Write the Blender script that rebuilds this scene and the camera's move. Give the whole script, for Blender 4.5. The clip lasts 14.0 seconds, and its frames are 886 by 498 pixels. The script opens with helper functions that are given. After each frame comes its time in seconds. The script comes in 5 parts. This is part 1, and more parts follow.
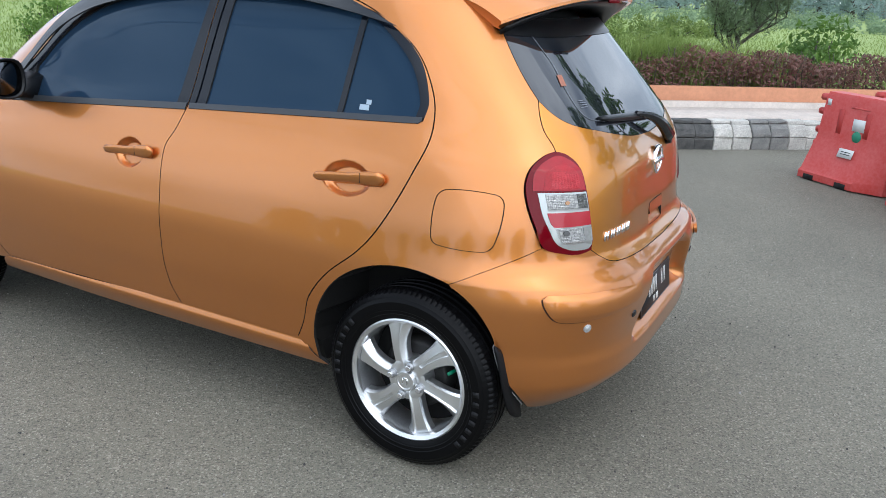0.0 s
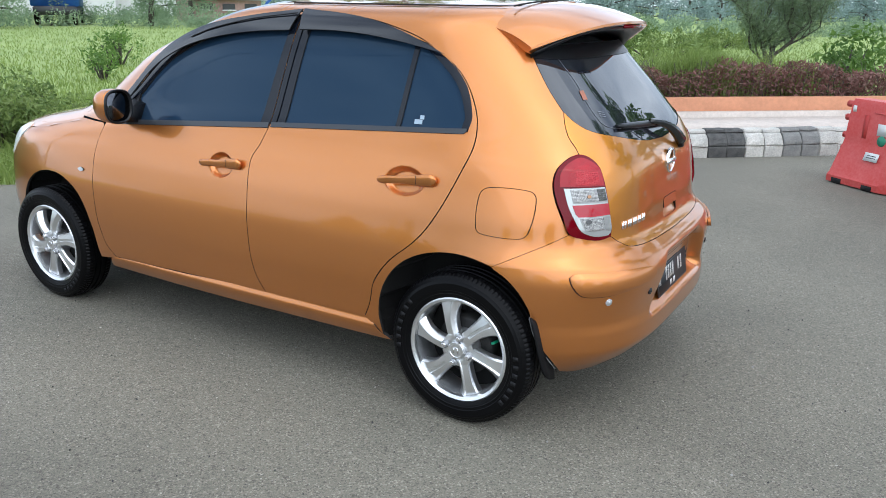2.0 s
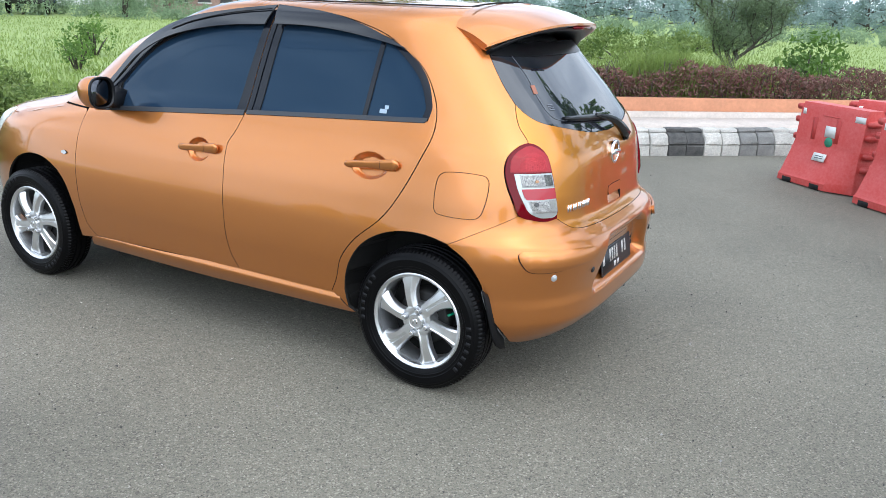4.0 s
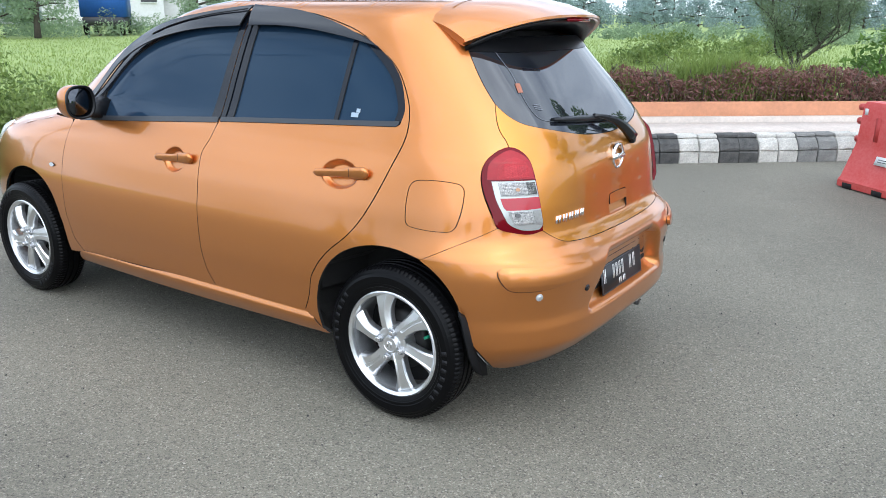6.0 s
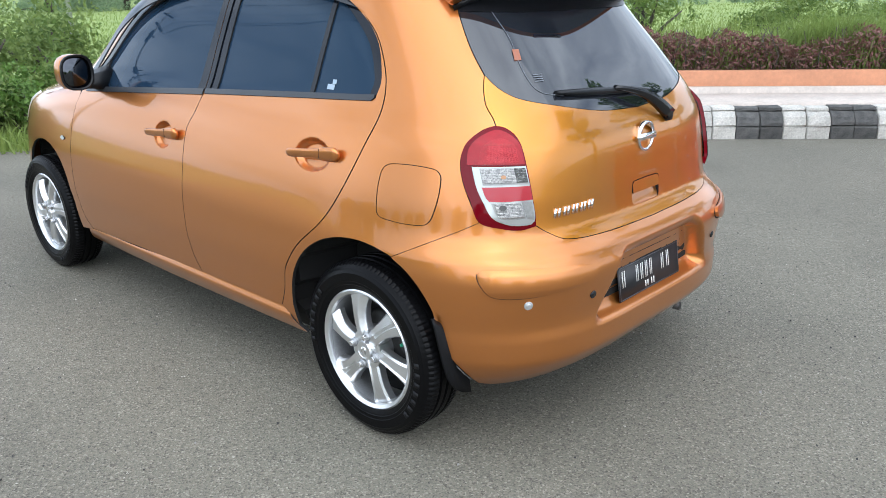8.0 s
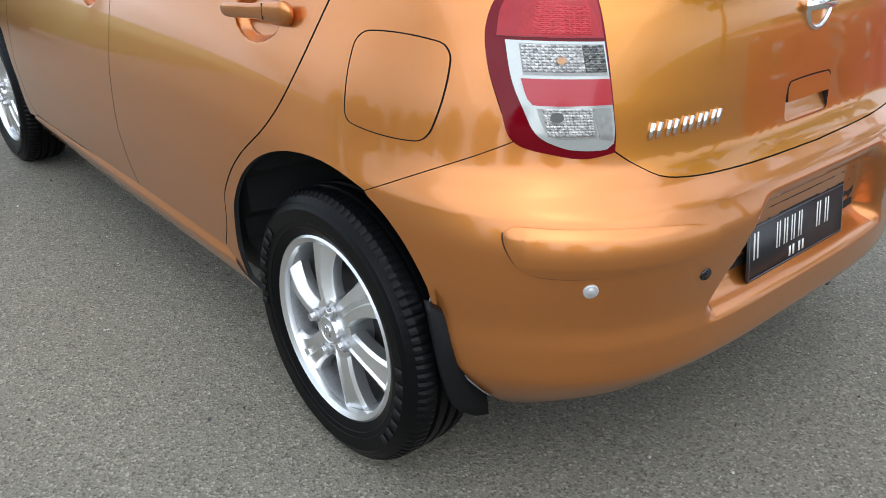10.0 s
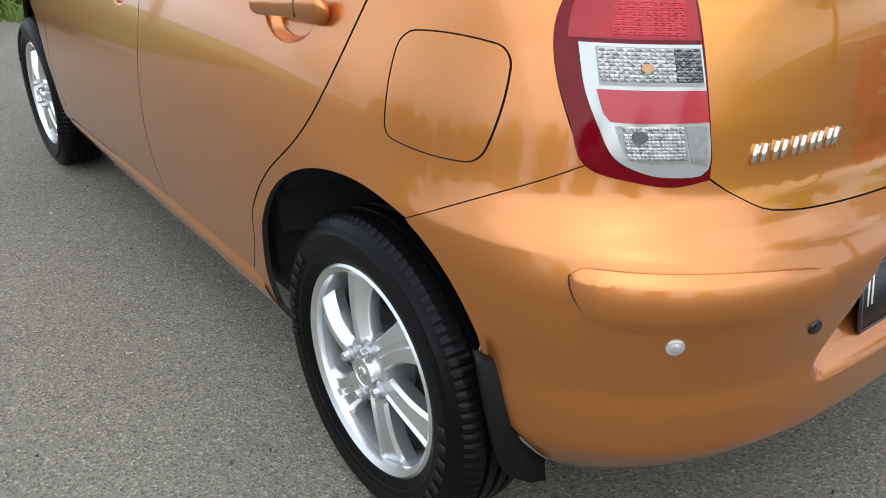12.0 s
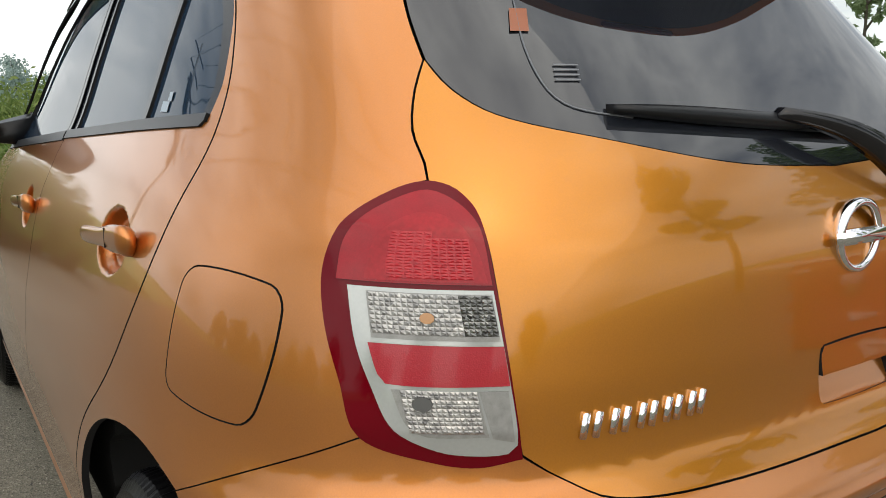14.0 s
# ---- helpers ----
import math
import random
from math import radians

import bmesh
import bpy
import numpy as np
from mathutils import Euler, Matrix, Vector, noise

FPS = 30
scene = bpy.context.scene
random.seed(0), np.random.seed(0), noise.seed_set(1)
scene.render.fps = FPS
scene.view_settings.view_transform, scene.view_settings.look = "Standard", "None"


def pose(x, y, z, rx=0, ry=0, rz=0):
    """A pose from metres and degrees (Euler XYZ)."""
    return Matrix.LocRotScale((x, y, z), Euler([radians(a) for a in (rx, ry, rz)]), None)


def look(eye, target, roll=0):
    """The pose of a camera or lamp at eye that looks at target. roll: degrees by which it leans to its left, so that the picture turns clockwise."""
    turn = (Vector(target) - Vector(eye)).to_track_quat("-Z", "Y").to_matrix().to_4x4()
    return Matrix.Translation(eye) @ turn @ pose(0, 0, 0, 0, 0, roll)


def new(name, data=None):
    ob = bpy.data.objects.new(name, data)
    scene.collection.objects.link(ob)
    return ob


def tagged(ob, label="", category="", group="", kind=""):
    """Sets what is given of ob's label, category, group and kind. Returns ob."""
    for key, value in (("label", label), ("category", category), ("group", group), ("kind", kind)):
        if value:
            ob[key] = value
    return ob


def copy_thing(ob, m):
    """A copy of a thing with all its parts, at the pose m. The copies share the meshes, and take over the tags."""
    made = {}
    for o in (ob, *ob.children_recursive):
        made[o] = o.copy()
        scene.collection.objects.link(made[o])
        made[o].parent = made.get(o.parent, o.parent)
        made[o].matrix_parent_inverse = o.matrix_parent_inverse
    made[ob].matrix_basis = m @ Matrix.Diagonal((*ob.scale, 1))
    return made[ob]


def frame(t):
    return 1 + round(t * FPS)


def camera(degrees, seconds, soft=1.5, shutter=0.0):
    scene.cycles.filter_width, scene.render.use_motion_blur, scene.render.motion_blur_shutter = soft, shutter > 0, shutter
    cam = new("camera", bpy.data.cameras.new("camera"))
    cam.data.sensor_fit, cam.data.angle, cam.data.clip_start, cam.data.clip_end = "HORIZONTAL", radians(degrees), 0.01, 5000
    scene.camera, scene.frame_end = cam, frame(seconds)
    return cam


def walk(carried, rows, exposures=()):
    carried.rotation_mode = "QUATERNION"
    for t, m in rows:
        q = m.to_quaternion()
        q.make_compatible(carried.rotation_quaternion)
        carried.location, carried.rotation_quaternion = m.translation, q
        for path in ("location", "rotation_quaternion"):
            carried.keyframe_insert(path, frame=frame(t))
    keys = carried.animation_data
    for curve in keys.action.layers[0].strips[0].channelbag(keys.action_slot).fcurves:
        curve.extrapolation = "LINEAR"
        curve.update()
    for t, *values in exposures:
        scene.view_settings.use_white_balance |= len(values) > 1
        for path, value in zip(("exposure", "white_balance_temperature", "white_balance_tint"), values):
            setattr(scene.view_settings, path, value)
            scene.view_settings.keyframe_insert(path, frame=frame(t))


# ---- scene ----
# ---- camera ----
cam = camera(58.0, 14.0, soft=0.9)
PATH = [
    (0, (1.118, -2.756, 1.469), (0.237, -1.074, 0.840), 2.84),
    (0.5, (1.068, -2.898, 1.483), (0.314, -1.164, 0.831), 1.57),
    (1, (1.087, -3.021, 1.483), (0.368, -1.279, 0.813), 1.40),
    (1.5, (1.178, -3.111, 1.495), (0.319, -1.399, 0.919), -0.10),
    (2, (1.349, -3.178, 1.521), (0.364, -1.540, 0.931), 0.88),
    (2.5, (1.439, -3.217, 1.529), (0.397, -1.617, 0.935), 1.59),
    (3, (1.435, -3.346, 1.515), (0.469, -1.678, 0.980), 2.42),
    (3.2, (1.420, -3.395, 1.533), (0.505, -1.707, 0.973), 2.43),
    (5.3, (1.778, -3.237, 1.492), (0.717, -1.652, 0.890), 0.10),
    (5.5, (1.755, -3.140, 1.474), (0.665, -1.574, 0.876), -0.38),
    (6, (1.684, -2.961, 1.466), (0.604, -1.376, 0.897), 0.56),
    (6.5, (1.713, -2.776, 1.446), (0.575, -1.239, 0.860), -1.78),
    (7, (1.804, -2.523, 1.428), (0.527, -1.093, 0.861), 0.28),
    (7.2, (1.822, -2.463, 1.432), (0.509, -1.069, 0.857), -0.69),
    (9.3, (1.370, -1.950, 1.328), (0.100, -0.617, 0.545), 1.58),
    (9.5, (1.273, -1.788, 1.260), (-0.028, -0.512, 0.437), 1.86),
    (10, (1.220, -1.579, 1.165), (-0.140, -0.399, 0.296), 0.55),
    (10.5, (0.984, -1.385, 0.960), (-0.443, -0.268, 0.113), 0.35),
    (11, (0.893, -1.318, 0.922), (-0.395, -0.111, -0.019), 1.27),
    (11.5, (1.036, -1.358, 0.948), (-0.444, -0.315, 0.098), -2.04),
    (12, (1.050, -1.441, 1.122), (-0.390, -0.357, 0.256), 0.04),
    (12.5, (1.221, -1.386, 1.191), (-0.388, -0.401, 0.529), 0.82),
    (13, (1.089, -1.345, 1.149), (-0.487, -0.233, 0.620), 2.15),
    (13.5, (1.040, -1.270, 1.171), (-0.503, -0.106, 0.657), 2.74),
    (14, (1.063, -1.049, 1.109), (-0.572, 0.042, 0.743), -0.05),
]
walk(cam, [(t, look(eye, target, roll)) for t, eye, target, roll in PATH],
     exposures=[(0, 0.24, 5750, 8), (1.5, 0.30, 5750, 8), (2.3, 0.34, 5750, 8), (3.0, 0.50, 5750, 8), (7.2, 0.51, 5750, 8), (9.3, 0.40, 5900, 8), (10.5, 0.22, 5900, 8), (11.5, 0.14, 5950, 8), (12.0, 0.30, 6000, 8), (12.5, 0.03, 6050, 8), (13.2, 0.00, 6300, 8), (14.0, -0.14, 6900, 8)])

# ---- light: a bright, thinly clouded sky with a soft sun ----
SUN_UP, SUN_FROM = 50.0, -35.0          # height, and bearing from +x towards +y, in degrees
world = bpy.data.worlds.new("sky")
scene.world = world
world.use_nodes = True
_w = world.node_tree
_w.nodes.clear()
_out, _bg = _w.nodes.new("ShaderNodeOutputWorld"), _w.nodes.new("ShaderNodeBackground")
_sky = _w.nodes.new("ShaderNodeTexSky")
_sky.sky_type, _sky.sun_disc = "NISHITA", False
_sky.sun_elevation, _sky.sun_rotation = radians(SUN_UP), radians(90 - SUN_FROM)
_sky.dust_density = 2.5
_co, _map, _cloud, _ramp, _mix = (_w.nodes.new("ShaderNode" + k) for k in ("TexCoord", "Mapping", "TexNoise", "ValToRGB", "MixRGB"))
_map.inputs["Scale"].default_value = (1.0, 1.0, 2.6)
_cloud.inputs["Scale"].default_value, _cloud.inputs["Detail"].default_value, _cloud.inputs["Roughness"].default_value = 2.4, 7.0, 0.58
_ramp.color_ramp.elements[0].position, _ramp.color_ramp.elements[1].position = 0.26, 0.66
_mix.inputs["Color2"].default_value = (11.5, 12.0, 12.6, 1)
for a, b in ((_co.outputs["Generated"], _map.inputs[0]), (_map.outputs[0], _cloud.inputs["Vector"]), (_cloud.outputs["Fac"], _ramp.inputs[0]),
             (_ramp.outputs[0], _mix.inputs["Fac"]), (_sky.outputs[0], _mix.inputs["Color1"]), (_mix.outputs[0], _bg.inputs[0]), (_bg.outputs[0], _out.inputs[0])):
    _w.links.new(a, b)
_bg.inputs["Strength"].default_value = 0.128
sun = new("sun", bpy.data.lights.new("sun", "SUN"))
sun.data.energy, sun.data.angle, sun.data.color = 1.5, radians(105), (1.0, 0.95, 0.88)
_d = Vector((math.cos(radians(SUN_UP)) * math.cos(radians(SUN_FROM)), math.cos(radians(SUN_UP)) * math.sin(radians(SUN_FROM)), math.sin(radians(SUN_UP))))
sun.matrix_world = look(_d * 30, (0, 0, 0))

# ---- materials ----
def material(name, colour, rough=0.5, metal=0.0, coat=0.0, spec=0.5, vary=0.0, scale=20.0, bump=0.0, bump_scale=200.0, second=None, per_object=0.0, trans=0.0, ior=1.5):
    """A principled surface whose colour wanders between two tones at two scales, with a fine relief."""
    m = bpy.data.materials.new(name)
    m.use_nodes = True
    n, link = m.node_tree.nodes, m.node_tree.links
    b = n["Principled BSDF"]
    b.inputs["Base Color"].default_value = (*colour, 1)
    b.inputs["Roughness"].default_value, b.inputs["Metallic"].default_value = rough, metal
    b.inputs["Coat Weight"].default_value, b.inputs["Coat Roughness"].default_value = coat, 0.03
    b.inputs["Specular IOR Level"].default_value, b.inputs["IOR"].default_value = spec, ior
    b.inputs["Transmission Weight"].default_value = trans
    co = n.new("ShaderNodeTexCoord")
    if vary:
        second = second or tuple(c * (1 - vary) for c in colour)
        one, two, add, mix = n.new("ShaderNodeTexNoise"), n.new("ShaderNodeTexNoise"), n.new("ShaderNodeMath"), n.new("ShaderNodeMixRGB")
        one.inputs["Scale"].default_value, two.inputs["Scale"].default_value = scale, scale * 9
        one.inputs["Detail"].default_value, two.inputs["Detail"].default_value = 5, 3
        add.operation = "ADD"
        half = n.new("ShaderNodeMath")
        half.operation = "MULTIPLY_ADD"
        half.inputs[1].default_value, half.inputs[2].default_value = 1.6, -1.1
        mix.inputs["Color1"].default_value, mix.inputs["Color2"].default_value = (*second, 1), (*colour, 1)
        for q in (one, two):
            link.new(co.outputs["Object"], q.inputs["Vector"])
        link.new(one.outputs["Fac"], add.inputs[0])
        link.new(two.outputs["Fac"], add.inputs[1])
        link.new(add.outputs[0], half.inputs[0])
        half.use_clamp = True
        link.new(half.outputs[0], mix.inputs["Fac"])
        end = mix.outputs[0]
        if per_object:
            info, hue = n.new("ShaderNodeObjectInfo"), n.new("ShaderNodeHueSaturation")
            span = n.new("ShaderNodeMapRange")
            span.inputs["To Min"].default_value, span.inputs["To Max"].default_value = 1 - per_object, 1 + per_object
            link.new(info.outputs["Random"], span.inputs["Value"])
            link.new(span.outputs[0], hue.inputs["Value"])
            link.new(end, hue.inputs["Color"])
            end = hue.outputs[0]
        link.new(end, b.inputs["Base Color"])
    if bump:
        grain, rel = n.new("ShaderNodeTexNoise"), n.new("ShaderNodeBump")
        grain.inputs["Scale"].default_value, grain.inputs["Detail"].default_value = bump_scale, 4
        rel.inputs["Strength"].default_value, rel.inputs["Distance"].default_value = bump, 0.003
        link.new(co.outputs["Object"], grain.inputs["Vector"])
        link.new(grain.outputs["Fac"], rel.inputs["Height"])
        link.new(rel.outputs["Normal"], b.inputs["Normal"])
    return m


PAINT = material("orange_metallic_paint", (0.575, 0.209, 0.045), rough=0.31, metal=0.84, coat=1.0, vary=0.10, scale=500.0)
PAINT_GATE = material("orange_metallic_gate_paint", (0.60, 0.226, 0.020), rough=0.31, metal=0.82, coat=1.0, vary=0.10, scale=500.0)
for _paint in (PAINT, PAINT_GATE):
    _paint.node_tree.nodes["Principled BSDF"].inputs["Coat Roughness"].default_value = 0.04
BLACK = material("black_plastic", (0.007, 0.0075, 0.009), rough=0.32, spec=0.3, bump=0.1, bump_scale=400)
GLOSS_BLACK = material("gloss_black_plastic", (0.008, 0.008, 0.010), rough=0.12)
LINER = material("dark_inner_body", (0.006, 0.006, 0.006), rough=0.9)
RUBBER = material("tyre_rubber", (0.0035, 0.0035, 0.004), rough=0.34, spec=0.11, vary=0.3, scale=30, bump=0.15, bump_scale=300)
FLAP = material("mud_flap_rubber", (0.0045, 0.0045, 0.0055), rough=0.5, spec=0.2, vary=0.4, scale=14)
SILVER = material("silver_alloy", (0.78, 0.79, 0.80), rough=0.30, metal=0.92, coat=0.4, vary=0.08, scale=40)
STEEL = material("bare_steel", (0.10, 0.097, 0.095), rough=0.55, metal=0.7, vary=0.4, scale=30)
CHROME = material("chrome", (0.80, 0.80, 0.82), rough=0.06, metal=1.0)
RED_LENS = material("red_lamp_lens", (0.34, 0.004, 0.012), rough=0.06, spec=0.4, vary=0.25, scale=60)
DARK_RED = material("dark_red_lamp_rim", (0.13, 0.0008, 0.006), rough=0.05, spec=0.22)
CLEAR_LENS = material("clear_lamp_lens", (0.46, 0.48, 0.47), rough=0.14, metal=0.3, coat=0.6, vary=0.08, scale=30)


def faceted(name, low, high, rough, metal):
    """Moulded lamp facets whose tone changes from cell to cell between two colours."""
    m = material(name, high, rough=rough, metal=metal)
    n, link = m.node_tree.nodes, m.node_tree.links
    co, cells, mix = n.new("ShaderNodeTexCoord"), n.new("ShaderNodeTexVoronoi"), n.new("ShaderNodeMixRGB")
    cells.inputs["Scale"].default_value = 190
    mix.inputs["Color1"].default_value, mix.inputs["Color2"].default_value = (*low, 1), (*high, 1)
    link.new(co.outputs["Object"], cells.inputs["Vector"])
    link.new(cells.outputs["Color"], mix.inputs["Fac"])
    link.new(mix.outputs[0], n["Principled BSDF"].inputs["Base Color"])
    return m


FACETS = faceted("bright_reflector_facets", (0.20, 0.20, 0.20), (0.58, 0.57, 0.55), 0.32, 0.6)
DARK_FACETS = faceted("grey_reflector_facets", (0.05, 0.05, 0.05), (0.30, 0.30, 0.29), 0.18, 0.8)
RED_FACETS = faceted("red_moulded_facets", (0.31, 0.004, 0.012), (0.46, 0.014, 0.022), 0.16, 0.0)
STRIP_RUBBER = material("satin_grey_rubber", (0.030, 0.033, 0.038), rough=0.35, spec=0.5)
PLATE = material("plate_black", (0.012, 0.013, 0.016), rough=0.45)
PLATE_WHITE = material("plate_white", (0.72, 0.72, 0.70), rough=0.5)
GREEN = material("green_valve_cap", (0.01, 0.30, 0.15), rough=0.4)
GLASS = material("tinted_glass", (0.014, 0.030, 0.056), rough=0.02, spec=0.23, ior=1.5)
BACK_GLASS = material("tinted_back_glass", (0.013, 0.015, 0.020), rough=0.02, spec=0.8, ior=1.6)
GLASS.node_tree.nodes["Principled BSDF"].inputs["Specular Tint"].default_value = (0.55, 0.80, 1.0, 1)
SMOKED = material("smoked_visor_plastic", (0.006, 0.007, 0.010), rough=0.07, spec=0.7)
FRAME_BLACK = material("glossy_window_frame", (0.005, 0.007, 0.012), rough=0.14, spec=0.35)
STICKER = material("white_sticker", (0.34, 0.42, 0.50), rough=0.4)
ORANGE_STICKER = material("orange_sticker", (0.32, 0.11, 0.055), rough=0.4)


def speckled(name, dark, mid, light, patch):
    """Worn asphalt: a bed with pale and dark stones, and broad patches."""
    m = bpy.data.materials.new(name)
    m.use_nodes = True
    n, link = m.node_tree.nodes, m.node_tree.links
    b, co = n["Principled BSDF"], n.new("ShaderNodeTexCoord")
    b.inputs["Roughness"].default_value = 0.85
    stones, big, fine = n.new("ShaderNodeTexVoronoi"), n.new("ShaderNodeTexNoise"), n.new("ShaderNodeTexNoise")
    stones.inputs["Scale"].default_value = 170
    fine.inputs["Scale"].default_value, fine.inputs["Detail"].default_value = 160, 3
    big.inputs["Scale"].default_value, big.inputs["Detail"].default_value = 0.55, 6
    ramp, over, tone = n.new("ShaderNodeValToRGB"), n.new("ShaderNodeMixRGB"), n.new("ShaderNodeMixRGB")
    e = ramp.color_ramp.elements
    e[0].position, e[0].color, e[1].position, e[1].color = 0.0, (*dark, 1), 1.0, (*light, 1)
    for at, c in ((0.32, mid), (0.80, mid)):
        q = e.new(at)
        q.color = (*c, 1)
    grey = n.new("ShaderNodeSeparateColor")
    over.blend_type, over.inputs["Fac"].default_value = "MULTIPLY", 0.75
    tone.blend_type = "MULTIPLY"
    soft = n.new("ShaderNodeMapRange")
    soft.inputs["From Min"].default_value, soft.inputs["From Max"].default_value = 0.3, 0.7
    soft.inputs["To Min"].default_value, soft.inputs["To Max"].default_value = 1 - patch, 1 + patch
    mapped = n.new("ShaderNodeMapRange")
    mapped.inputs["From Min"].default_value, mapped.inputs["From Max"].default_value = 0.25, 0.75
    mapped.inputs["To Min"].default_value, mapped.inputs["To Max"].default_value = 0.58, 1.36
    for q in (stones, fine, big):
        link.new(co.outputs["Object"], q.inputs["Vector"])
    link.new(stones.outputs["Color"], grey.inputs[0])
    link.new(grey.outputs[0], ramp.inputs[0])
    link.new(fine.outputs["Fac"], mapped.inputs["Value"])
    link.new(ramp.outputs[0], over.inputs["Color1"])
    link.new(mapped.outputs[0], over.inputs["Color2"])
    link.new(big.outputs["Fac"], soft.inputs["Value"])
    tone.inputs["Fac"].default_value = 1.0
    link.new(over.outputs[0], tone.inputs["Color1"])
    link.new(soft.outputs[0], tone.inputs["Color2"])
    link.new(tone.outputs[0], b.inputs["Base Color"])
    rel = n.new("ShaderNodeBump")
    rel.inputs["Strength"].default_value, rel.inputs["Distance"].default_value = 0.6, 0.004
    link.new(stones.outputs["Distance"], rel.inputs["Height"])
    link.new(rel.outputs["Normal"], b.inputs["Normal"])
    return m


ASPHALT = speckled("worn_asphalt", (0.080, 0.073, 0.056), (0.158, 0.147, 0.114), (0.265, 0.247, 0.195), 0.22)
GRASS_GROUND = material("meadow_ground", (0.27, 0.34, 0.095), rough=0.9, vary=0.5, scale=0.35, second=(0.20, 0.27, 0.075), bump=0.6, bump_scale=12)


def leafy(name, one, two, scale=1.5, sheer=0.45):
    """Leaves that pass some light, in two tones that wander from leaf to leaf."""
    m = bpy.data.materials.new(name)
    m.use_nodes = True
    n, link = m.node_tree.nodes, m.node_tree.links
    n.clear()
    out, mix, face, back, tone, co, big, isle = (n.new("ShaderNode" + k) for k in ("OutputMaterial", "MixShader", "BsdfPrincipled", "BsdfTranslucent", "MixRGB", "TexCoord", "TexNoise", "NewGeometry"))
    add = n.new("ShaderNodeMath")
    add.operation, add.use_clamp = "MULTIPLY_ADD", True
    add.inputs[1].default_value = 0.55
    big.inputs["Scale"].default_value = scale
    tone.inputs["Color1"].default_value, tone.inputs["Color2"].default_value = (*two, 1), (*one, 1)
    shift = n.new("ShaderNodeMath")
    shift.operation = "MULTIPLY_ADD"
    shift.inputs[1].default_value, shift.inputs[2].default_value = 1.5, -0.55
    link.new(co.outputs["Object"], big.inputs["Vector"])
    link.new(big.outputs["Fac"], shift.inputs[0])
    link.new(isle.outputs["Random Per Island"], add.inputs[0])
    link.new(shift.outputs[0], add.inputs[2])
    link.new(add.outputs[0], tone.inputs["Fac"])
    face.inputs["Roughness"].default_value = 0.55
    for b in (face.inputs["Base Color"], back.inputs["Color"]):
        link.new(tone.outputs[0], b)
    mix.inputs["Fac"].default_value = sheer
    link.new(face.outputs[0], mix.inputs[1])
    link.new(back.outputs[0], mix.inputs[2])
    link.new(mix.outputs[0], out.inputs["Surface"])
    return m


LEAF = leafy("green_leaves", (0.20, 0.32, 0.065), (0.075, 0.15, 0.030))
LEAF_PALE = leafy("pale_green_leaves", (0.27, 0.34, 0.095), (0.10, 0.165, 0.040))
# distance haze is mixed into these two leaf colours, pale and bluish
LEAF_MID = leafy("haze_tinted_green_leaves", (0.32, 0.41, 0.25), (0.19, 0.28, 0.16), 0.6)
LEAF_FAR = leafy("haze_tinted_far_leaves", (0.33, 0.42, 0.40), (0.24, 0.33, 0.31), 0.2)
LEAF_NEEDLE = leafy("dark_needle_leaves", (0.26, 0.34, 0.19), (0.14, 0.20, 0.10), 2.0)
HEDGE_LEAF = leafy("maroon_hedge_leaves", (0.27, 0.12, 0.105), (0.11, 0.07, 0.045), 3.0, 0.3)
GRASS_BLADE = leafy("grass_blades", (0.27, 0.34, 0.085), (0.18, 0.255, 0.060), 0.8)
BARK = material("grey_brown_bark", (0.10, 0.085, 0.07), rough=0.9, vary=0.5, scale=12, bump=0.6, bump_scale=60)
ORANGE_WALL = material("orange_painted_plaster", (0.62, 0.28, 0.15), rough=0.8, vary=0.22, scale=3.0, bump=0.3, bump_scale=60)
CREAM = material("cream_concrete", (0.66, 0.58, 0.51), rough=0.85, vary=0.25, scale=4.0, bump=0.3, bump_scale=50)
KERB_WHITE = material("worn_white_kerb", (0.58, 0.56, 0.51), rough=0.85, vary=0.45, scale=7.0, bump=0.5, bump_scale=50, per_object=0.15)
KERB_BLACK = material("worn_black_kerb", (0.038, 0.038, 0.038), rough=0.8, vary=0.45, scale=14.0, second=(0.12, 0.118, 0.11), bump=0.5, bump_scale=50, per_object=0.25)
KERB_GREY = material("faded_black_kerb", (0.27, 0.265, 0.245), rough=0.85, vary=0.55, scale=9.0, second=(0.14, 0.14, 0.135), bump=0.5, bump_scale=50, per_object=0.2)
BARRIER_RED = material("faded_red_plastic", (0.45, 0.035, 0.028), rough=0.5, vary=0.28, scale=5.0, second=(0.50, 0.085, 0.075))
WALL_WHITE = material("pale_plaster", (0.62, 0.62, 0.62), rough=0.9, vary=0.15, scale=0.6)
WALL_PINK = material("weathered_pink_brick", (0.42, 0.27, 0.24), rough=0.9, vary=0.35, scale=0.8)
ROOF_GREY = material("grey_sheet_roof", (0.33, 0.35, 0.37), rough=0.6, vary=0.2, scale=0.5)
BLUE = material("blue_paint", (0.03, 0.12, 0.42), rough=0.5, vary=0.2, scale=1.0)
POLE_GREY = material("galvanised_pole", (0.42, 0.43, 0.43), rough=0.5, metal=0.4, vary=0.2, scale=5)
DARK_METAL = material("dark_metal", (0.05, 0.052, 0.055), rough=0.6, vary=0.3, scale=4)
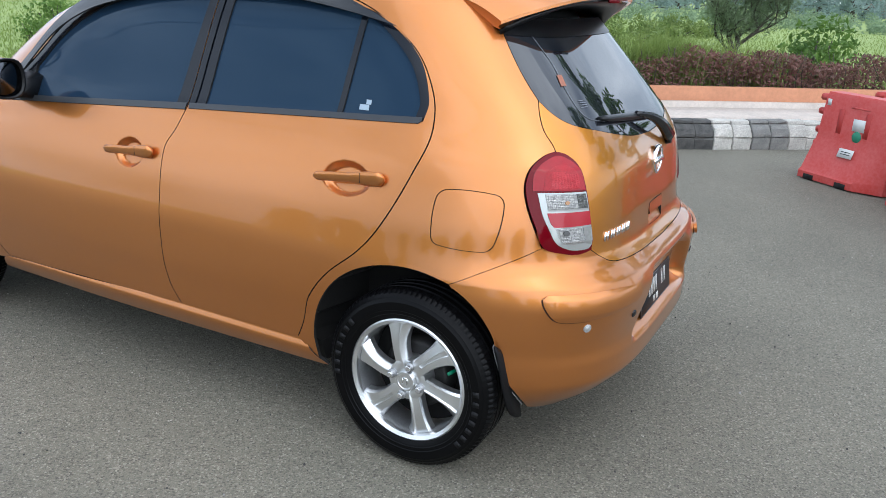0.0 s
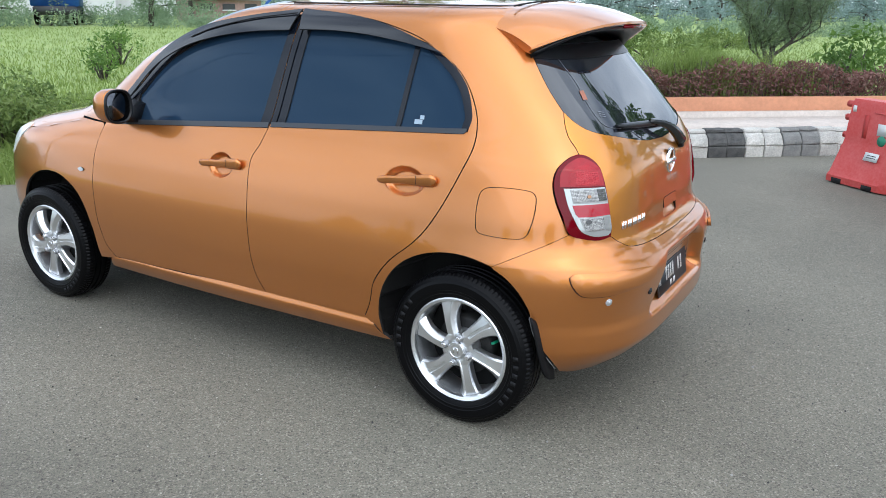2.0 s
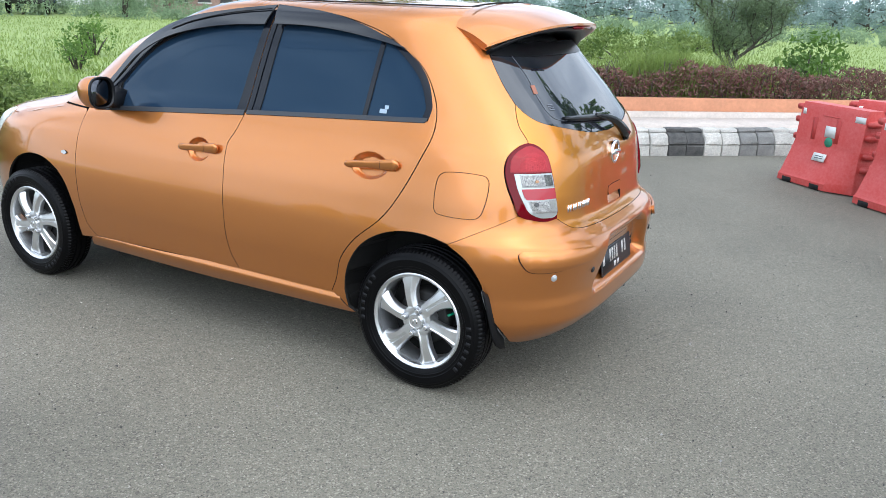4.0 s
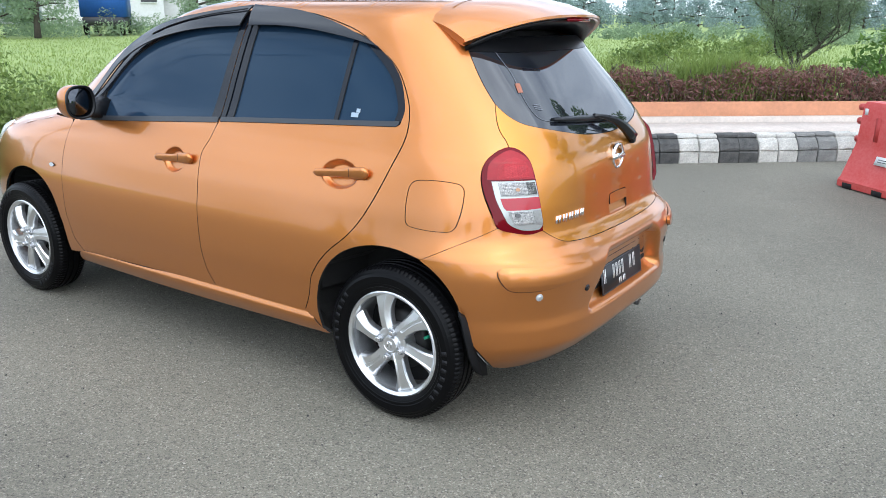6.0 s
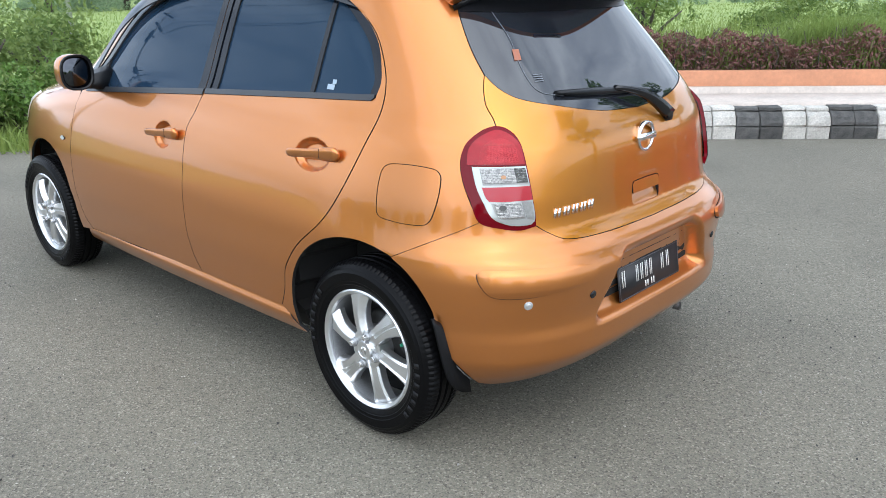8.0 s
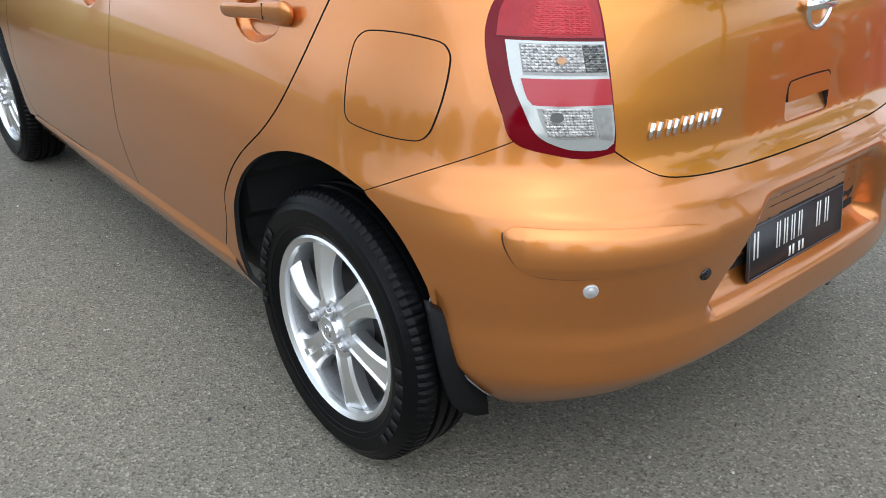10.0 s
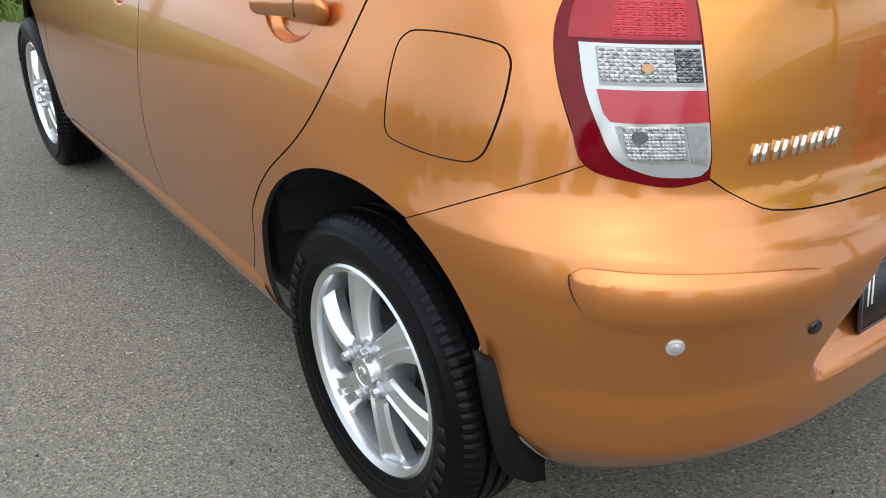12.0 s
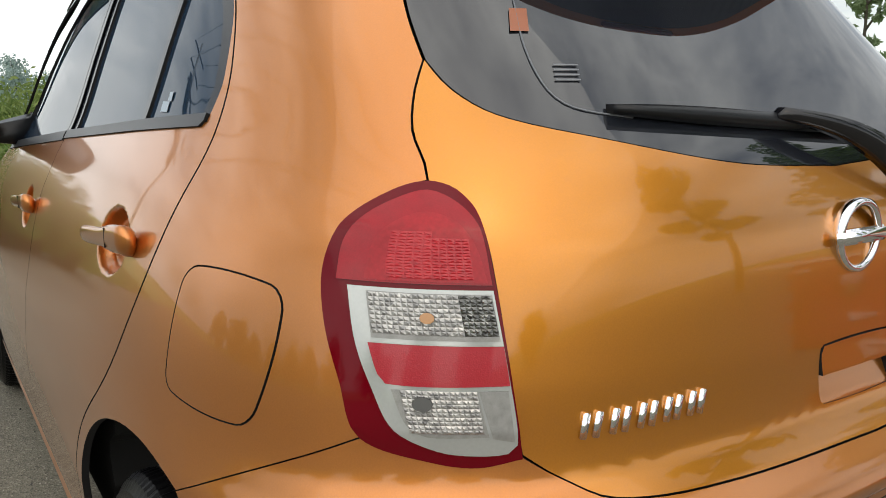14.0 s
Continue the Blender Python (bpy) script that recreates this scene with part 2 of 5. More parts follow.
# ---- the car's outer form: width, rear end and front end by height ----
def spline(knots):
    """A smooth monotone curve through (x, y) knots."""
    xs, ys = np.array(knots, float).T
    h = np.diff(xs)
    d = np.diff(ys) / h
    m = np.zeros(len(xs))
    for k in range(1, len(xs) - 1):
        if d[k - 1] * d[k] > 0:
            a, b = 2 * h[k] + h[k - 1], h[k] + 2 * h[k - 1]
            m[k] = (a + b) / (a / d[k - 1] + b / d[k])
    m[0], m[-1] = d[0], d[-1]

    def curve(v):
        v = np.clip(v, xs[0], xs[-1])
        k = np.clip(np.searchsorted(xs, v) - 1, 0, len(h) - 1)
        t = (v - xs[k]) / h[k]
        return ((1 + 2 * t) * (1 - t) ** 2 * ys[k] + t * (1 - t) ** 2 * h[k] * m[k]
                + t * t * (3 - 2 * t) * ys[k + 1] + t * t * (t - 1) * h[k] * m[k + 1])
    return curve


HALF = spline([(0.14, 0.76), (0.24, 0.818), (0.30, 0.842), (0.36, 0.852), (0.43, 0.857), (0.50, 0.862), (0.65, 0.853), (0.78, 0.833), (0.90, 0.804),
               (1.00, 0.770), (1.10, 0.722), (1.25, 0.668), (1.40, 0.610), (1.46, 0.580), (1.51, 0.535), (1.55, 0.40)])
TAIL = spline([(0.14, 0.38), (0.22, 0.485), (0.28, 0.552), (0.34, 0.590), (0.39, 0.589), (0.44, 0.582), (0.58, 0.597), (0.65, 0.577), (0.70, 0.532), (0.74, 0.512),
               (0.85, 0.502), (0.97, 0.487), (1.06, 0.447), (1.15, 0.377), (1.30, 0.237), (1.42, 0.125), (1.55, 0.00)])
DROP = 0.029                            # the upper body sits this much lower than its drawing heights
NOSE = spline([(0.14, -3.02), (0.30, -3.12), (0.50, -3.15), (0.66, -3.15), (0.78, -3.13), (0.86, -3.08), (0.92, -2.92), (0.96, -2.73), (1.00, -2.52), (1.03, -2.42), (1.06, -2.36),
               (1.10, -2.30), (1.20, -2.16), (1.30, -2.00), (1.41, -1.72), (1.49, -1.50), (1.55, -1.25)])
X_BACK, X_FRONT, ROUND, BLUNT, AXIS = -0.6, -0.95, 3.9, 5.0, -0.35


def settled(z):
    """The true height of a drawing height: level below the wheel arches, lowered by DROP above them."""
    q = np.clip((np.asarray(z, float) - 0.55) / 0.25, 0, 1)
    return z - DROP * q * q * (3 - 2 * q)


def side_y(x, z):
    """Half the width at x and height z."""
    a = np.clip((x - X_BACK) / (TAIL(z) - X_BACK), 0, 1)
    b = np.clip((X_FRONT - x) / (X_FRONT - NOSE(z)), 0, 1)
    return HALF(z) * np.maximum(1 - a**ROUND - b**BLUNT, 1e-6) ** (1 / ROUND)


def rear_x(y, z):
    return X_BACK + (TAIL(z) - X_BACK) * np.maximum(1 - np.minimum(abs(y) / HALF(z), 1) ** ROUND, 0) ** (1 / ROUND)


def way_round(x=None, y=None, z=0.5):
    """The place s along the outline, seen from above: x on the flank, then the bearing round the tail (1 a quarter turn)."""
    if y is None:
        y = -side_y(x, z)
        if x <= AXIS:
            return x
    else:
        x = rear_x(y, z)
    return AXIS + math.atan2(x - AXIS, -y) / (math.pi / 2)


def on_body(s, z):
    """The point of the car's skin at s and height z."""
    s, z = np.asarray(s, float), np.asarray(z, float)
    turn = (s - AXIS) * math.pi / 2
    c, q = np.cos(turn), np.sin(turn)
    far = np.full(s.shape, 0.5)
    lo, hi = np.zeros(s.shape), np.full(s.shape, 1.6)
    half, tail = HALF(z), TAIL(z)
    for _ in range(36):
        far = (lo + hi) / 2
        a = np.clip((AXIS + far * q - X_BACK) / (tail - X_BACK), 0, None)
        out = a**ROUND + (abs(far * c) / half) ** ROUND > 1
        hi, lo = np.where(out, far, hi), np.where(out, lo, far)
    flank = s <= AXIS
    return np.stack([np.where(flank, s, AXIS + far * q), np.where(flank, -side_y(s, z), -far * c), settled(z)], -1)


def body_normal(s, z):
    e = 2e-3
    u = on_body(s + e, z) - on_body(s - e, z)
    v = on_body(s, np.asarray(z) + e) - on_body(s, np.asarray(z) - e)
    n = np.cross(u, v)
    return n / np.linalg.norm(n, axis=-1, keepdims=True)


# ---- mesh tools ----
def part(name, bm, mat, parent=None, label="", smooth=True):
    """One mesh object from a bmesh, under a thing or a part."""
    me = bpy.data.meshes.new(name)
    for f in bm.faces:
        f.smooth = smooth
    bm.to_mesh(me)
    bm.free()
    me.materials.append(mat)
    ob = new(name, me)
    if parent is not None:
        ob.parent = parent
    return tagged(ob, label)


def sharp(ob, degrees=35):
    """Smooth shading with hard edges past an angle."""
    bm = bmesh.new()
    bm.from_mesh(ob.data)
    for e in bm.edges:
        e.smooth = len(e.link_faces) == 2 and e.calc_face_angle(0) < radians(degrees)
    bm.to_mesh(ob.data)
    bm.free()
    return ob


def box(size, at=(0, 0, 0), bevel=0.0, turn=None, bm=None, segments=2):
    own = bmesh.new()
    bmesh.ops.create_cube(own, size=1)
    bmesh.ops.scale(own, vec=size, verts=own.verts)
    if bevel:
        bmesh.ops.bevel(own, geom=own.edges[:], offset=bevel, segments=segments, affect="EDGES")
    m = Matrix.Translation(at) @ (turn or Matrix())
    bmesh.ops.transform(own, matrix=m, verts=own.verts)
    if bm is None:
        return own
    me = bpy.data.meshes.new("t")
    own.to_mesh(me)
    own.free()
    bm.from_mesh(me)
    bpy.data.meshes.remove(me)
    return bm


def lathe(profile, segs=48, bm=None, dip=None):
    """Turns (radius, y) points round the y axis; dip(k, i) lowers the radius of point k at step i."""
    bm = bm or bmesh.new()
    rings = []
    for k, (r, y) in enumerate(profile):
        ring = []
        for i in range(segs):
            a, q = 2 * math.pi * i / segs, r - (dip(k, i) if dip else 0)
            ring.append(bm.verts.new((q * math.cos(a), y, q * math.sin(a))))
        rings.append(ring)
    for a, b in zip(rings, rings[1:]):
        for i in range(segs):
            j = (i + 1) % segs
            bm.faces.new((a[i], a[j], b[j], b[i]))
    bmesh.ops.recalc_face_normals(bm, faces=bm.faces)
    return bm


def loft(sections, closed=True, caps=True, bm=None):
    """Skins a list of sections, each a list of points."""
    bm = bm or bmesh.new()
    rows = [[bm.verts.new(p) for p in s] for s in sections]
    n = len(rows[0])
    for a, b in zip(rows, rows[1:]):
        for i in range(n if closed else n - 1):
            j = (i + 1) % n
            bm.faces.new((a[i], a[j], b[j], b[i]))
    if caps and closed:
        bm.faces.new(rows[0][::-1])
        bm.faces.new(rows[-1])
    bmesh.ops.recalc_face_normals(bm, faces=bm.faces)
    return bm


def rod(points, radius, segs=8, bm=None):
    """A round bar along points; radius one number or one a point."""
    pts = [Vector(p) for p in points]
    rr = [float(q) for q in radius] if isinstance(radius, (list, tuple)) else [radius] * len(pts)
    rows = []
    for k, p in enumerate(pts):
        way = (pts[min(k + 1, len(pts) - 1)] - pts[max(k - 1, 0)]).normalized()
        side = way.cross(Vector((0, 0, 1)) if abs(way.z) < 0.9 else Vector((1, 0, 0))).normalized()
        up = side.cross(way)
        rows.append([p + rr[k] * (math.cos(2 * math.pi * i / segs) * side + math.sin(2 * math.pi * i / segs) * up) for i in range(segs)])
    return loft(rows, bm=bm)


def flank(x, z, corner=0):
    """A point of an outline on the car's flank, by x and height."""
    return (float(way_round(x=x, z=z)), z, corner)


def stern(y, z, corner=0):
    """A point of an outline on the car's tail, by y and height."""
    return (float(way_round(y=y, z=z)), z, corner)


def mirrored(s):
    return 2 * AXIS + 2 - s


def outline(points, step=0.012, closed=True):
    """A rounded line through points; those marked as corners stay sharp."""
    pts = [np.array(p[:2]) for p in points]
    corner = [p[2] for p in points]
    n, out = len(pts), []
    for i in range(n if closed else n - 1):
        p1, p2 = pts[i], pts[(i + 1) % n]
        p0 = pts[i - 1] if (closed or i) and not corner[i] else 2 * p1 - p2
        last = not closed and i == n - 2
        p3 = pts[(i + 2) % n] if not corner[(i + 1) % n] and not last else 2 * p2 - p1
        l1 = np.linalg.norm(p2 - p1)
        m1 = (p2 - p0) * l1 / max(np.linalg.norm(p1 - p0) + l1, 1e-6)
        m2 = (p3 - p1) * l1 / max(np.linalg.norm(p3 - p2) + l1, 1e-6)
        k = max(1, int(l1 / step))
        for j in range(k):
            t = j / k
            out.append((2 * t**3 - 3 * t * t + 1) * p1 + (t**3 - 2 * t * t + t) * m1 + (3 * t * t - 2 * t**3) * p2 + (t**3 - t * t) * m2)
    if not closed:
        out.append(pts[-1])
    return np.array(out)


def shrunk(loop, by):
    """A closed outline moved inward by a small distance (outward where by is negative)."""
    nxt, prv = np.roll(loop, -1, 0), np.roll(loop, 1, 0)
    area = (loop[:, 0] * nxt[:, 1] - nxt[:, 0] * loop[:, 1]).sum()
    t = nxt - prv
    t /= np.maximum(np.linalg.norm(t, axis=1, keepdims=True), 1e-9)
    n = np.stack([-t[:, 1], t[:, 0]], 1) * (1 if area > 0 else -1)
    return loop + n * by


def skin(name, loops, mat, parent, lift=0.0, depth=0.012, gap=0.0017, cell=0.035, label="", flip=False, fine=None, dark=True):
    """A sheet-metal panel on the car's skin inside the first outline, with holes at the others, a folded-in edge and true normals.
    lift: metres it stands out, a number or a function of (s, z)."""
    high = lift if callable(lift) else (lambda s, z: np.full(np.shape(s), lift))

    def shape(s, z):
        return on_body(s, z) + high(s, z)[..., None] * body_normal(s, z)

    bm = bmesh.new()
    for k, loop in enumerate(loops):
        loop = shrunk(loop, gap if k == 0 else -gap)
        vs = [bm.verts.new((p[0], p[1], 0)) for p in loop]
        for a, b in zip(vs, vs[1:] + vs[:1]):
            bm.edges.new((a, b))
    bmesh.ops.triangle_fill(bm, edges=bm.edges[:], use_beauty=True, use_dissolve=False)
    if not bm.faces:
        bm.free()
        raise ValueError(name)
    lo, hi = np.array([v.co[:2] for v in bm.verts]).min(0), np.array([v.co[:2] for v in bm.verts]).max(0)
    cuts = [list(np.arange(math.ceil(lo[axis] / cell) * cell, hi[axis], cell)) for axis in (0, 1)]
    for near in fine or ():
        for axis in (0, 1):
            cuts[axis] += list(np.arange(near[axis] - near[2], near[axis] + near[2], 0.005))
    for axis in (0, 1):
        for c in cuts[axis]:
            bmesh.ops.bisect_plane(bm, geom=bm.verts[:] + bm.edges[:] + bm.faces[:], dist=1e-5, plane_co=[c * (axis == 0), c * (axis == 1), 0],
                                   plane_no=[1.0 * (axis == 0), 1.0 * (axis == 1), 0])
    bmesh.ops.triangulate(bm, faces=[f for f in bm.faces if len(f.verts) > 4])
    bm.verts.index_update()
    flat = np.array([v.co[:2] for v in bm.verts])
    s, z = flat[:, 0], flat[:, 1]
    place = shape(s, z)
    e = 1.5e-3
    nrm = np.cross(shape(s + e, z) - shape(s - e, z), shape(s, z + e) - shape(s, z - e))
    nrm /= np.linalg.norm(nrm, axis=1, keepdims=True)
    faces = []
    for f in bm.faces:
        ids = [v.index for v in f.verts]
        p = flat[ids]
        area = sum(p[i][0] * p[i - 1][1] - p[i - 1][0] * p[i][1] for i in range(len(p)))
        faces.append(ids if area < 0 else ids[::-1])
    edges = [(e2.verts[0].index, e2.verts[1].index) for e2 in bm.edges if len(e2.link_faces) == 1]
    bm.free()
    verts, first = [tuple(p) for p in place], len(place)
    inner = {}
    for v in sorted({i for pair in edges for i in pair}):
        inner[v] = len(verts)
        verts += [tuple(place[v]), tuple(place[v] - depth * nrm[v])]
    skirt = [(inner[a], inner[b], inner[b] + 1, inner[a] + 1) for a, b in edges] if depth else []
    if flip:
        verts = [(x, -y, z2) for x, y, z2 in verts]
        nrm = nrm * (1, -1, 1)
        faces = [f[::-1] for f in faces]
    me = bpy.data.meshes.new(name)
    me.from_pydata(verts, [], faces + skirt)
    me.polygons.foreach_set("use_smooth", [True] * len(me.polygons))
    me.update()
    normals = []
    for p in me.polygons:
        own = p.index < len(faces)
        for v in p.vertices:
            normals.append(tuple(nrm[v]) if own else tuple(p.normal))
    me.normals_split_custom_set(normals)
    me.materials.append(mat)
    me.materials.append(LINER)
    me.polygons.foreach_set("material_index", [0] * len(faces) + [int(dark)] * len(skirt))
    ob = new(name, me)
    ob.parent = parent
    return tagged(ob, label)


def ridge(line, off=0.0):
    return [tuple(p + off * n) for p, n in zip(on_body(line[:, 0], line[:, 1]), body_normal(line[:, 0], line[:, 1]))]


def both(name, loops, mat, parents, **more):
    """The same panel on the left and, mirrored, on the right."""
    return [skin(name, loops, mat, parents[0], **more), skin(name, loops, mat, parents[1], flip=True, **more)]


# ---- the hatchback ----
car = tagged(new("car"), "orange metallic five-door hatchback parked on the asphalt, tinted windows", "car")
ARCH_R, ARCH_F = (-0.02, 0.37, 0.312), (-2.37, 0.37, 0.335)


def arch(which, a0, a1, n=14):
    x, z, r = which
    return [flank(x + r * math.cos(radians(a)), z + r * math.sin(radians(a))) for a in np.linspace(a0, a1, n)]


def cornered(points):
    """The same points with the first and the last kept sharp."""
    return [(*p[:2], 1) if k in (0, len(points) - 1) else p for k, p in enumerate(points)]


# seams shared by neighbouring panels
DOOR_REAR = [flank(-0.400, 0.350), flank(-0.374, 0.41), flank(-0.348, 0.507), flank(-0.283, 0.60), flank(-0.179, 0.708), flank(-0.100, 0.827),
             flank(-0.037, 0.969), flank(-0.010, 1.083), flank(-0.036, 1.191), flank(-0.120, 1.307), flank(-0.267, 1.401), flank(-0.430, 1.456),
             flank(-0.619, 1.490), flank(-0.908, 1.507)]
DOOR_MID = [flank(-0.908, 1.507), flank(-0.953, 1.058, 1), flank(-0.977, 0.986), flank(-1.014, 0.916), flank(-1.010, 0.744), flank(-0.997, 0.597),
            flank(-0.968, 0.423), flank(-0.922, 0.345)]
DOOR_FRONT = [flank(-0.908, 1.507), flank(-1.138, 1.486), flank(-1.384, 1.446), flank(-1.523, 1.404), flank(-1.636, 1.347), flank(-1.735, 1.269), flank(-1.836, 1.162), flank(-1.955, 1.045), flank(-1.985, 0.966),
              flank(-2.016, 0.813), flank(-2.007, 0.618), flank(-1.961, 0.393), flank(-1.895, 0.322)]
BUMPER_SEAM = [flank(0.127, 0.649), flank(0.234, 0.714), flank(0.352, 0.786)]
LAMP_OUT = [flank(0.352, 0.786), flank(0.325, 0.845), flank(0.298, 0.905), flank(0.282, 0.960), flank(0.285, 1.006), flank(0.309, 1.041), stern(-0.580, 1.052)]
LAMP_IN = [stern(-0.580, 1.052), stern(-0.560, 1.043), stern(-0.550, 1.014), stern(-0.550, 0.936), stern(-0.541, 0.765)]
LAMP_LOW = [stern(-0.541, 0.765), stern(-0.585, 0.756), stern(-0.625, 0.763), flank(0.352, 0.786)]
PILLAR = [stern(-0.580, 1.052), stern(-0.576, 1.070), stern(-0.572, 1.105), stern(-0.552, 1.150), stern(-0.530, 1.185)]
GLASS_SIDE = [stern(-0.530, 1.185), stern(-0.516, 1.256), stern(-0.478, 1.365), stern(-0.455, 1.41)]


def round_about(half):
    """A closed outline from its left half, mirrored over the middle of the tail."""
    return half + [(mirrored(p[0]), *p[1:]) for p in half[::-1]]


def bend(points):
    return [p if len(p) > 2 else (*p, 0) for p in points]


bell_r, bell_f = arch(ARCH_R, 63, 180), arch(ARCH_F, 172, 0)

# quarter panel with the roof rail and windscreen pillar
quarter_loop = outline(
    cornered([flank(-2.22, 0.99), flank(-2.14, 1.10), flank(-2.00, 1.20), flank(-1.87, 1.30), flank(-1.58, 1.41), flank(-1.32, 1.49), flank(-1.12, 1.535)])
    + cornered([flank(0.02, 1.535), stern(-0.455, 1.41)]) + GLASS_SIDE[::-1][1:-1] + cornered(PILLAR[::-1]) + LAMP_OUT[::-1][1:-1]
    + cornered(BUMPER_SEAM[::-1]) + bell_r[1:-1] + cornered([flank(-0.332, 0.37), flank(-0.32, 0.285)]) + cornered(DOOR_REAR)[:-1]
    + DOOR_FRONT[:7] + [flank(-1.955, 1.045), flank(-1.995, 0.985, 1)])
fuel_loop = outline([flank(0.072, 0.776), flank(0.206, 0.769), flank(0.231, 0.793), flank(0.240, 0.906), flank(0.217, 0.931), flank(0.078, 0.934), flank(0.050, 0.909), flank(0.052, 0.798)], step=0.006)
sides = (car, car)
both("quarter_panel", [quarter_loop, fuel_loop], PAINT, sides)
skin("flap_seam", [fuel_loop], LINER, car, lift=-0.004, depth=0.0, gap=-0.005, cell=0.02)
fuel_flap = skin("fuel_flap", [fuel_loop], PAINT, car, gap=0.0006, lift=0.0004, cell=0.02)


def bowl(x, z):
    """The hand recess behind a door handle."""
    s0 = float(way_round(x=x, z=z))

    def high(s, h):
        d = ((s - s0) / 0.066) ** 2 + ((h - z) / 0.050) ** 2
        q = np.clip((1.12 - d) / 0.62, 0, 1)
        return -0.024 * q * q * (3 - 2 * q)
    return high


rear_hole = outline([flank(-0.9462, 1.060, 1), flank(-0.048, 1.110, 1), flank(-0.045, 1.17), flank(-0.105, 1.285), flank(-0.235, 1.385), flank(-0.42, 1.437),
                     flank(-0.62, 1.472), flank(-0.9040, 1.488, 1)])
front_hole = outline([flank(-0.9598, 1.058, 1), flank(-0.9175, 1.488, 1), flank(-1.138, 1.479), flank(-1.380, 1.439), flank(-1.518, 1.397), flank(-1.629, 1.340), flank(-1.728, 1.262), flank(-1.828, 1.155), flank(-1.940, 1.043),
                      flank(-1.945, 0.990, 1)])
rear_loop = outline(cornered(DOOR_REAR) + cornered(DOOR_MID)[1:])
front_loop = outline(cornered(DOOR_MID) + cornered(DOOR_FRONT[::-1])[:-1])
rear_doors = both("rear_door", [rear_loop, rear_hole], PAINT, sides, lift=bowl(-0.255, 0.922), cell=0.04, fine=[(*flank(-0.255, 0.922)[:2], 0.075)])
front_doors = both("front_door", [front_loop, front_hole], PAINT, sides, lift=bowl(-1.180, 0.878), cell=0.04, fine=[(*flank(-1.180, 0.878)[:2], 0.075)])

# window surrounds, glass
rear_pane = outline([flank(-0.886, 1.070, 1), flank(-0.343, 1.100, 1), flank(-0.324, 1.425, 1), flank(-0.60, 1.455), flank(-0.852, 1.46, 1)])
small_pane = outline([flank(-0.332, 1.102, 1), flank(-0.070, 1.117, 1), flank(-0.066, 1.165), flank(-0.125, 1.272), flank(-0.240, 1.368), flank(-0.312, 1.405, 1)])
front_pane = outline([flank(-1.80, 1.004, 1), flank(-1.008, 1.057, 1), flank(-0.950, 1.46, 1), flank(-1.15, 1.445), flank(-1.36, 1.405), flank(-1.50, 1.360), flank(-1.61, 1.305), flank(-1.71, 1.225), flank(-1.80, 1.125, 1)])
pillar_rear = outline([flank(-0.9505, 1.062, 1), flank(-0.925, 1.063, 1), flank(-0.882, 1.492, 1), flank(-0.9075, 1.494, 1)])
pillar_front = outline([flank(-0.9555, 1.060, 1), flank(-0.9125, 1.494, 1), flank(-0.938, 1.492, 1), flank(-0.982, 1.060, 1)])
for door_r, door_f, flip in ((rear_doors[0], front_doors[0], False), (rear_doors[1], front_doors[1], True)):
    skin("window_surround", [rear_hole, rear_pane, small_pane], FRAME_BLACK, door_r, lift=-0.003, gap=-0.004, flip=flip, label="black window frame")
    skin("window_surround", [front_hole, front_pane], FRAME_BLACK, door_f, lift=-0.003, gap=-0.004, flip=flip, label="black window frame")
    skin("pillar_trim", [pillar_rear], FRAME_BLACK, door_r, lift=0.0012, depth=0.002, gap=0, flip=flip)
    skin("pillar_trim", [pillar_front], FRAME_BLACK, door_f, lift=0.0012, depth=0.002, gap=0, flip=flip)
    skin("window_pane", [rear_pane], GLASS, door_r, lift=-0.009, depth=0.004, gap=-0.002, flip=flip, label="dark tinted side glass")
    skin("quarter_pane", [small_pane], GLASS, door_r, lift=-0.009, depth=0.004, gap=-0.002, flip=flip, label="dark tinted side glass")
    skin("window_pane", [front_pane], GLASS, door_f, lift=-0.009, depth=0.004, gap=-0.002, flip=flip, label="dark tinted side glass")

# sill
sill_loop = outline(cornered([flank(-1.93, 0.305), flank(-1.90, 0.318), flank(-1.40, 0.326), flank(-0.92, 0.342), flank(-0.40, 0.347), flank(-0.325, 0.284)])
                    + cornered([flank(-0.30, 0.268), flank(-1.2, 0.255), flank(-1.95, 0.266)]))
both("sill", [sill_loop], PAINT, sides, lift=lambda s, z: 0.011 * np.clip((0.342 - z) / 0.020, 0, 1) * np.clip((z - 0.235) / 0.07, 0.25, 1) - 0.007, gap=-0.005, cell=0.012)

# front wing
wing_loop = outline(cornered(DOOR_FRONT[8:]) + cornered([flank(-1.93, 0.31), flank(-2.02, 0.30)]) + [(*p[:2], 1 if k in (0, 13) else 0) for k, p in enumerate(bell_f[::-1][:8])][1:]
                    + arch(ARCH_F, 90, 165)[1:] + [flank(-2.74, 0.40, 1), flank(-2.82, 0.62), flank(-2.80, 0.80), flank(-2.60, 0.91), flank(-2.30, 0.968), flank(-2.22, 0.986, 1), flank(-1.996, 0.981, 1)])
both("front_wing", [wing_loop], PAINT, sides)

# rear bumper, with a recess for the plate
def plate_well(s, z):
    y = on_body(s, z)[..., 1]
    wide = 0.262 + np.clip((0.625 - z) / 0.19, 0, 1.2) * 0.11
    inside = np.clip((wide - abs(y)) / 0.05, 0, 1) * np.clip((0.640 - z) / 0.06, 0, 1) * np.clip((z - 0.395) / 0.05, 0, 1)
    return -0.055 * inside * inside * (3 - 2 * inside)


